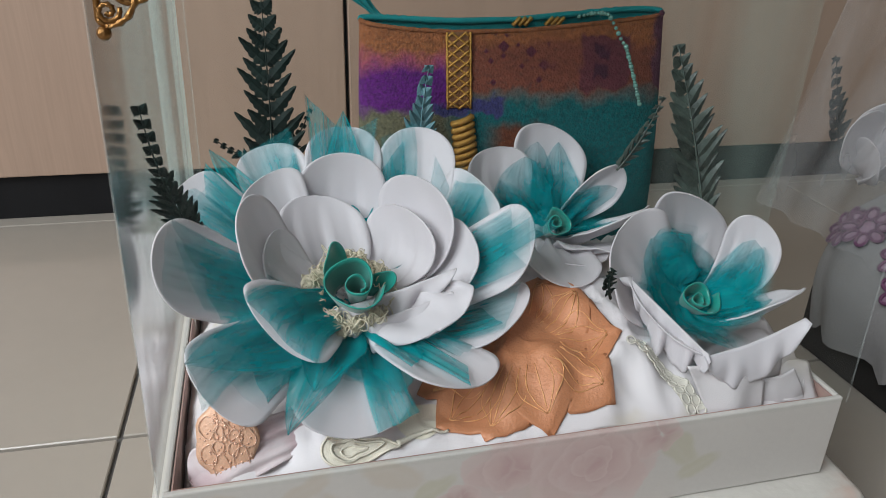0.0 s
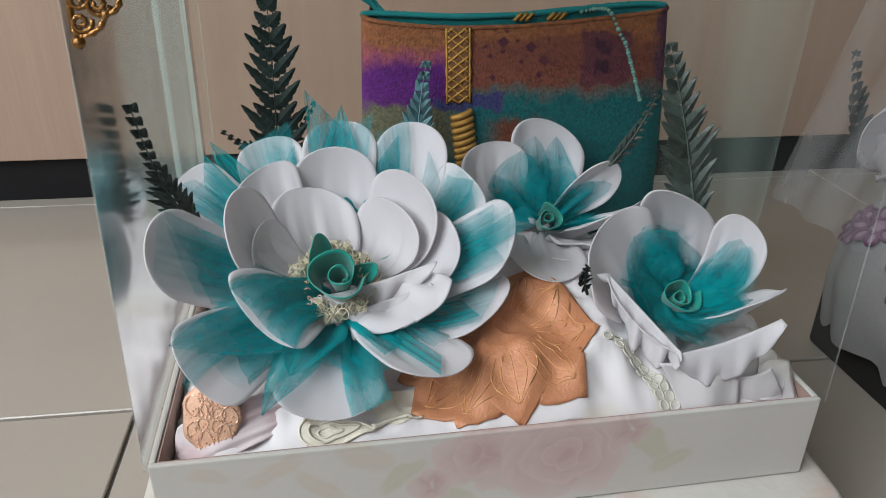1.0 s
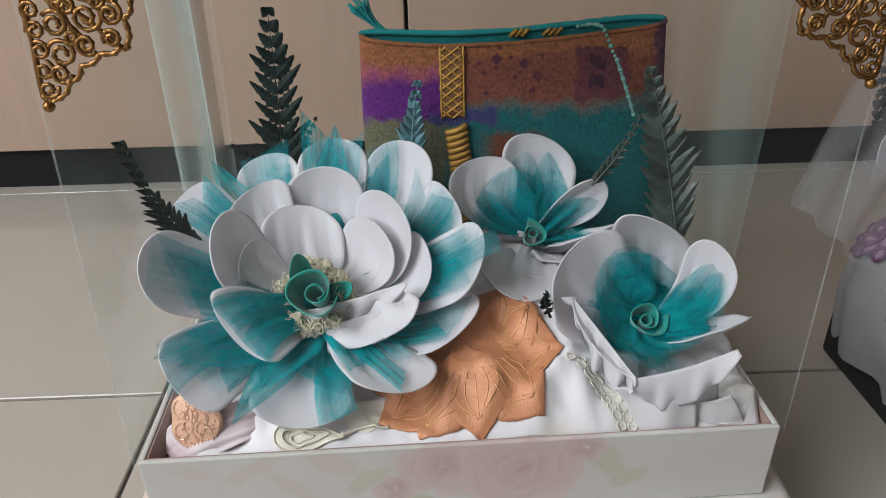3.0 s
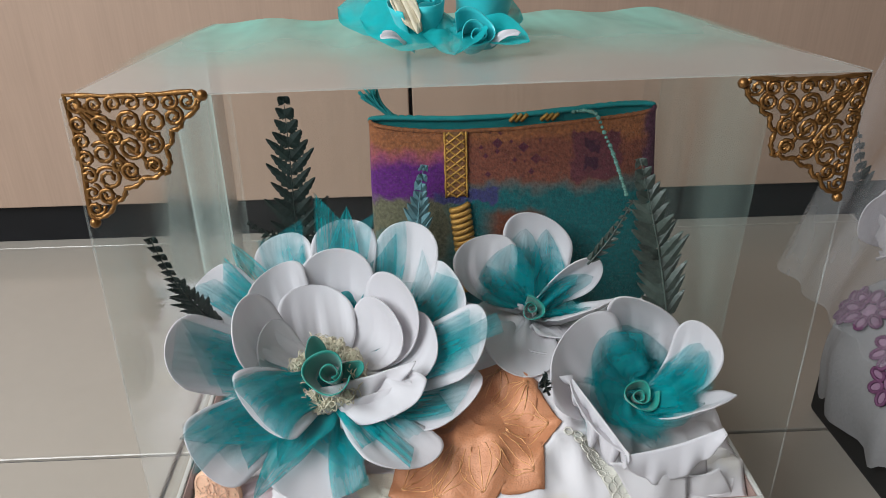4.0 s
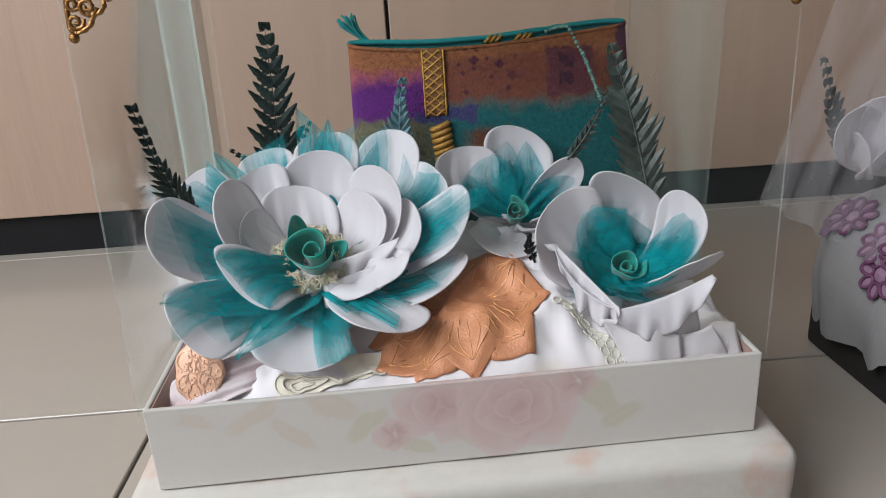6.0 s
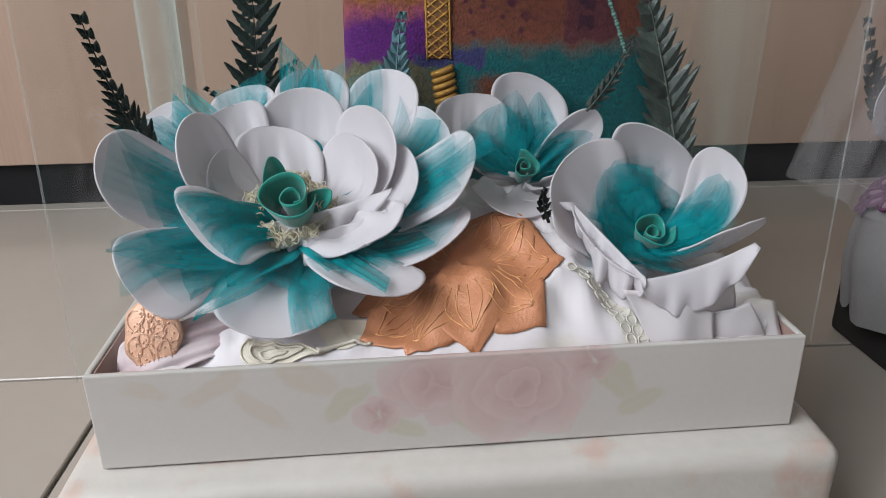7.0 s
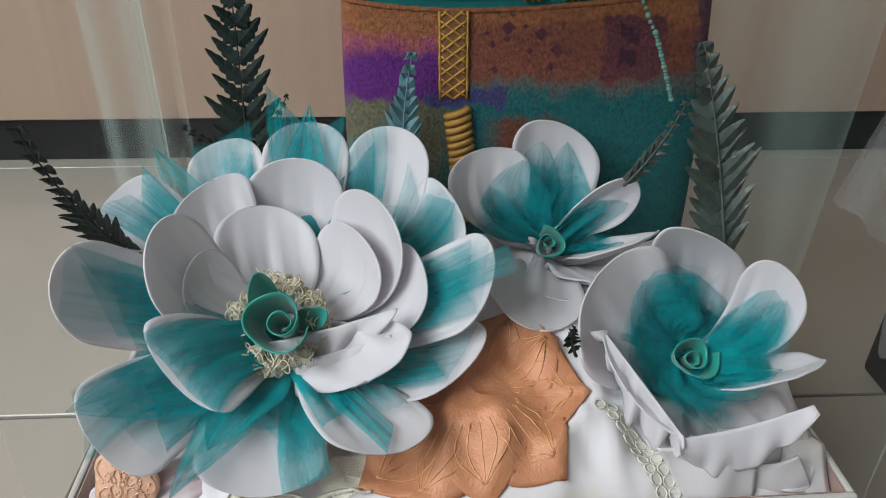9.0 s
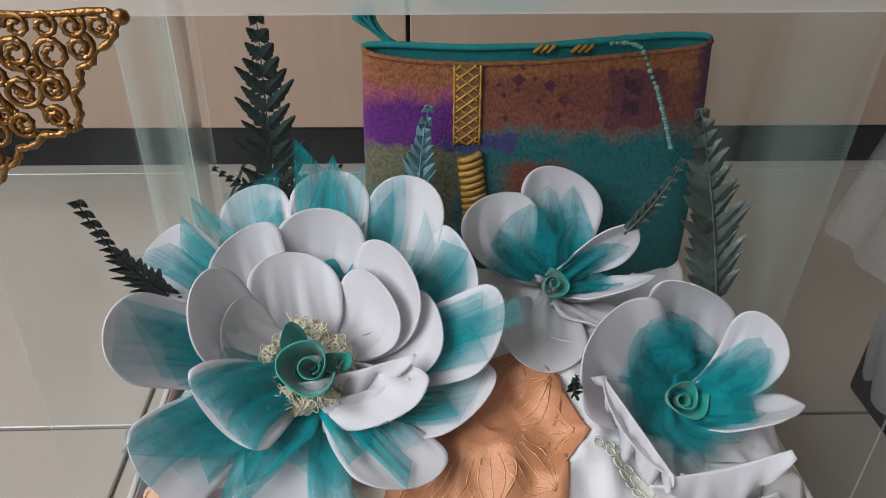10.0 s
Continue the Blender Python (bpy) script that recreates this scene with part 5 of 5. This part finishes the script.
def bag_ring(th, z, inset=0.0):
    c, s = math.cos(th), math.sin(th)
    t = (z - BZ0) / (BZ1 - BZ0)
    hx, hy = 0.1045 - inset + 0.002 * math.sin(3 * t), 0.0185 - inset + 0.005 * math.sin(math.pi * t)
    if c > 0:
        hx += 0.009 * (1 - min(1.0, max(0.0, t)))
    hy *= 1 - 0.35 * max(0.0, t) ** 3
    if s > 0:
        hy *= 1 - 0.6 * max(0.0, t) ** 2
    p = Vector((BX + hx * math.copysign(abs(c) ** 0.35, c), BY + hy * math.copysign(abs(s) ** 0.8, s), z))
    if t > 0.8:
        p.z += (-0.004 * math.cos((p.x - BX) / 0.1 * 2.2 + 0.6) + 0.002 * s) * (t - 0.8) / 0.2
    return p


part("body", grid(bmesh.new(), lambda u, v: bag_ring(u * math.tau, BZ0 + (BZ1 - BZ0) * v), 120, 24, close_u=True), WOVEN, bag)
part("lining", grid(bmesh.new(), lambda u, v: bag_ring(u * math.tau, BZ1 + 0.0010 - 0.14 * v, 0.0013), 100, 6, close_u=True), TEAL_KNIT, bag, "teal knitted lining")
part("rim", tube(bmesh.new(), [bag_ring(math.pi + i / 60 * math.pi, BZ1 + 0.0005, 0.0008) for i in range(61)], lambda u: 0.0016 + 0.0003 * math.sin(u * 200), 6), WOVEN, bag, "rolled woven rim")
part("rim", tube(bmesh.new(), [bag_ring(i / 60 * math.pi, BZ1 + 0.0010, 0.0012) for i in range(61)], lambda u: 0.0022 + 0.0004 * math.sin(u * 200), 6), TEAL_KNIT, bag, "teal knitted rim")


def front_y(x, z):
    t = (z - BZ0) / (BZ1 - BZ0)
    k = min(0.999, abs((x - BX) / (0.1045 + 0.002 * math.sin(3 * t))))
    s = math.sqrt(max(0.0, 1 - (k ** (1 / 0.35)) ** 2))
    return BY - (0.0185 + 0.005 * math.sin(math.pi * t)) * (1 - 0.35 * max(0.0, t) ** 3) * s ** 0.8


# lattice braid above, twisted cord below
braid = bmesh.new()
for k in range(-1, 9):
    for sg in (1, -1):
        pts = []
        for i in range(9):
            t = i / 8
            z = 0.222 + 0.0062 * k + 0.010 * t
            if 0.2205 < z < 0.268:
                x = 0.0095 + sg * (t - 0.5) * 0.014
                pts.append(Vector((x, front_y(x, z) - 0.0012, z)))
        if len(pts) > 2:
            tube(braid, pts, 0.0008, 5)
for x in (0.0018, 0.0172):
    tube(braid, [Vector((x, front_y(x, z) - 0.001, z)) for z in [0.2205 + 0.0475 * i / 12 for i in range(13)]], lambda u: 0.0009 * (1 + 0.3 * math.sin(50 * u)), 5)
part("braid_backing", grid(bmesh.new(), lambda u, v: Vector((0.002 + 0.015 * u, front_y(0.002 + 0.015 * u, 0.221 + 0.047 * v) - 0.0006, 0.221 + 0.047 * v)), 6, 12, 0.0004), BRAID_BACK, bag, "bronze braid backing")
part("gold_braid", braid, GOLD_CORD, bag, "gold lattice braid")
cord = bmesh.new()
for k in range(16):
    z = 0.213 - 0.0045 * k
    cx = 0.0115 + 0.008 * (k / 15)
    tube(cord, [Vector((cx + 0.0062 * math.cos(a), front_y(cx, z) - 0.001 - 0.003 * math.sin(a), z + 0.0022 * math.cos(a))) for a in [math.pi * i / 8 for i in range(9)]], 0.0024, 6)
part("gold_cord", cord, GOLD_CORD, bag, "twisted gold cord")
for x in (0.055, 0.078):
    bm = bmesh.new()
    for sg in (0, 1, 2):
        tube(bm, [Vector((x - 0.004 + 0.004 * sg, BY + 0.0028, BZ1 - 0.004)), Vector((x + 0.001 + 0.004 * sg, BY + 0.0026, BZ1 + 0.0012))], 0.0016, 5)
    part("gold_band", bm, GOLD_CORD, bag, "gold woven band")
# tassel at the bag's corner
tas = bmesh.new()
rnd = random.Random(6)
for i in range(26):
    a = Vector((-0.034 + rnd.uniform(-0.003, 0.003), 0.236 + rnd.uniform(-0.003, 0.003), 0.272))
    m1 = Vector((-0.046 + rnd.uniform(-0.003, 0.003), 0.236, 0.279 + rnd.uniform(-0.003, 0.003)))
    e = Vector((-0.052 + rnd.uniform(-0.007, 0.008), 0.238 + rnd.uniform(-0.006, 0.006), 0.290 + rnd.uniform(-0.004, 0.006)))
    tube(tas, [a * (1 - t) ** 2 + m1 * 2 * t * (1 - t) + e * t * t for t in [j / 6 for j in range(7)]], 0.0009, 4)
part("tassel", tas, TEAL_KNIT, bag, "frayed teal tassel")
# bead string over the rim
for i in range(34):
    t = i / 33
    p = Vector((0.098 + 0.034 * t ** 0.75, 0.224 - 0.036 * min(1, t * 2.2), 0.2745 + 0.004 * math.sin(math.pi * min(1, t * 2.5)) - 0.052 * max(0, t - 0.25) / 0.75 * 1.0))
    p.y = min(p.y, front_y(p.x, min(p.z, BZ1 - 0.002)) - 0.002) if t > 0.3 else p.y
    b = bmesh.new()
    bmesh.ops.create_icosphere(b, subdivisions=1, radius=0.0014 if i % 3 else 0.0019, matrix=Matrix.Translation(p))
    part("bead", b, BEAD, bag)

# ---- the neighbouring gift ----
NX, NY = 0.455, 0.135
near = thing("wrapped_gift", (NX, NY, 0), "gift under grey-white cloth with mauve lace flowers and white net", "gift")


def skirt(u, v):
    th = u * math.tau
    c, s = math.cos(th), math.sin(th)
    ex = 0.55
    h = 0.142 * (1 - (1 - v) ** 1.0)
    shrink = 1.0 if v < 0.75 else math.sqrt(max(0.0, 1 - ((v - 0.75) / 0.25) ** 2)) * 0.25 + 0.75
    puff = 1 + 0.07 * math.sin(math.pi * min(1, v * 1.1)) + 0.015 * math.sin(th * 17 + 2 * v) * (1 - v)
    wob = 0.006 * noise.noise(Vector((c * 3, s * 3, v * 4)))
    z = 0.034 + 0.005 * math.sin(th * 22) * (1 - v) ** 4 + 0.108 * (v ** 0.9) + wob
    k = shrink * puff
    return Vector((NX + (0.146 - 0.018 * v) * k * math.copysign(abs(c) ** ex, c), NY + 0.080 * k * math.copysign(abs(s) ** ex, s), max(0.001, z)))


# black block added as the shade below the raised hem
part("base", box(bmesh.new(), (NX - 0.132, NY - 0.068, 0.0005), (NX + 0.132, NY + 0.068, 0.06), 0.004), GAP_SHADE, near, "near-black block standing for the shade under the hem", False)
bm = grid(bmesh.new(), skirt, 120, 22, close_u=True)
top_edges = [e for e in bm.edges if e.is_boundary and e.verts[0].co.z > 0.09]
bmesh.ops.holes_fill(bm, edges=top_edges, sides=0)
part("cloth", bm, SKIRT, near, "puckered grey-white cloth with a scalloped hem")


def lace_flower(c, n, r, k):
    n = Vector(n).normalized()
    e1 = n.cross(Vector((0, 0, 1))).normalized()
    e2 = e1.cross(n) * -1
    c = Vector(c)
    for i in range(8):
        a = i * math.tau / 8 + k
        mid = c + (e1 * math.cos(a) + e2 * math.sin(a)) * r * 0.68
        d = e1 * math.cos(a) + e2 * math.sin(a)
        w = n.cross(d)
        pts = [mid + d * (0.33 * r * math.cos(t)) + w * (0.22 * r * math.sin(t)) + n * 0.0015 for t in [j * math.tau / 12 for j in range(12)]]
        ob = part("lace_petal", tube(bmesh.new(), pts, 0.0014, 5, True), PURPLE, near, "mauve corded lace petal")
        part("lace_fill", grid(bmesh.new(), lambda u, v: mid + d * (0.3 * r * v * math.cos(u * math.tau)) + w * (0.2 * r * v * math.sin(u * math.tau)) + n * 0.001, 12, 2, close_u=True), MAUVE, ob)
    part("lace_heart", grid(bmesh.new(), lambda u, v: c + (e1 * math.cos(u * math.tau) + e2 * math.sin(u * math.tau)) * (0.32 * r * v) + n * (0.003 - 0.002 * v), 14, 2, close_u=True), MAUVE, near)


def on_skirt(u, v):
    """A place on the cloth and the way it faces there."""
    p, a, b = skirt(u, v), skirt(u + 0.004, v), skirt(u, v + 0.02)
    n = (a - p).cross(b - p).normalized()
    if n.dot(p - Vector((NX, NY, 0.03))) < 0:
        n = -n
    return p + n * 0.001, n


for u, v, r, k in ((0.545, 0.80, 0.020, 0.2), (0.475, 0.84, 0.019, 0.5), (0.508, 0.80, 0.019, 0.3), (0.525, 0.60, 0.018, 0.8), (0.44, 0.78, 0.018, 0.6), (0.575, 0.58, 0.018, 0.9), (0.625, 0.80, 0.020, 0.1), (0.675, 0.72, 0.019, 0.4), (0.64, 0.5, 0.016, 0.7)):
    p, n = on_skirt(u, v)
    lace_flower(p, n, r, k)
for i, (x, y, z, w) in enumerate(((0.352, 0.225, 0.196, 0.05), (0.385, 0.215, 0.205, 0.055), (0.372, 0.20, 0.170, 0.05), (0.405, 0.20, 0.185, 0.05), (0.355, 0.205, 0.172, 0.04))):
    part("white_petal", petal(Vector((0.385, 0.245, 0.140)), Vector((x, y, z)), Vector((-0.3, -0.7, 0.6)), w, 0.12, 0.25, seed=i + 90), PETAL, near, "white satin petal")
fern("dark_leaf", (0.375, 0.265, 0.15), (0.345, 0.262, 0.236), TOCAM, 0.02, 9, FERN_DARK, "", (0, 0, 0), None, 0.6, 0.5, parent=near)
NL, NF, NT = 0.306, 0.050, 0.350


def net_side(u, v):
    y = NF + 0.22 * u
    return Vector((NL + 0.075 * v + 0.004 * math.sin(u * 31 + 2 * v), y + 0.02 * v, 0.11 + (NT - 0.11) * v))


def net_front(u, v):
    x = NL + 0.34 * u
    return Vector((x + 0.075 * v, NF + 0.02 * v + 0.006 * math.sin(u * 33 + v), 0.11 + (NT - 0.11) * v))


part("net_side", grid(bmesh.new(), net_side, 90, 6), WHITE_NET, near, "white net falling in folds")
part("net_front", grid(bmesh.new(), net_front, 90, 6), WHITE_NET, near, "white net falling in folds")
part("net_top", grid(bmesh.new(), lambda u, v: Vector((NL + 0.075 + 0.34 * u, NF + 0.02 + 0.22 * v, NT + 0.012 * math.sin(math.pi * u) * math.sin(math.pi * v))), 20, 20), WHITE_NET, near, "white net over the top")

# ---- floor tiles ----
PITCH, GX, GY = 0.40, -0.234, 0.184
tile_bm = box(bmesh.new(), (0.0016, 0.0016, -0.009), (PITCH - 0.0016, PITCH - 0.0016, 0.0), 0.0008, 1)
tile_me = bpy.data.meshes.new("tile")
tile_bm.to_mesh(tile_me)
tile_bm.free()
tile_me.materials.append(TILE)
for i in range(-3, 6):
    for j in range(-7, 2):
        t = new("tile", tile_me)
        t.parent = floor_ob
        t.location = (GX + PITCH * i, GY + PITCH * j, 0)
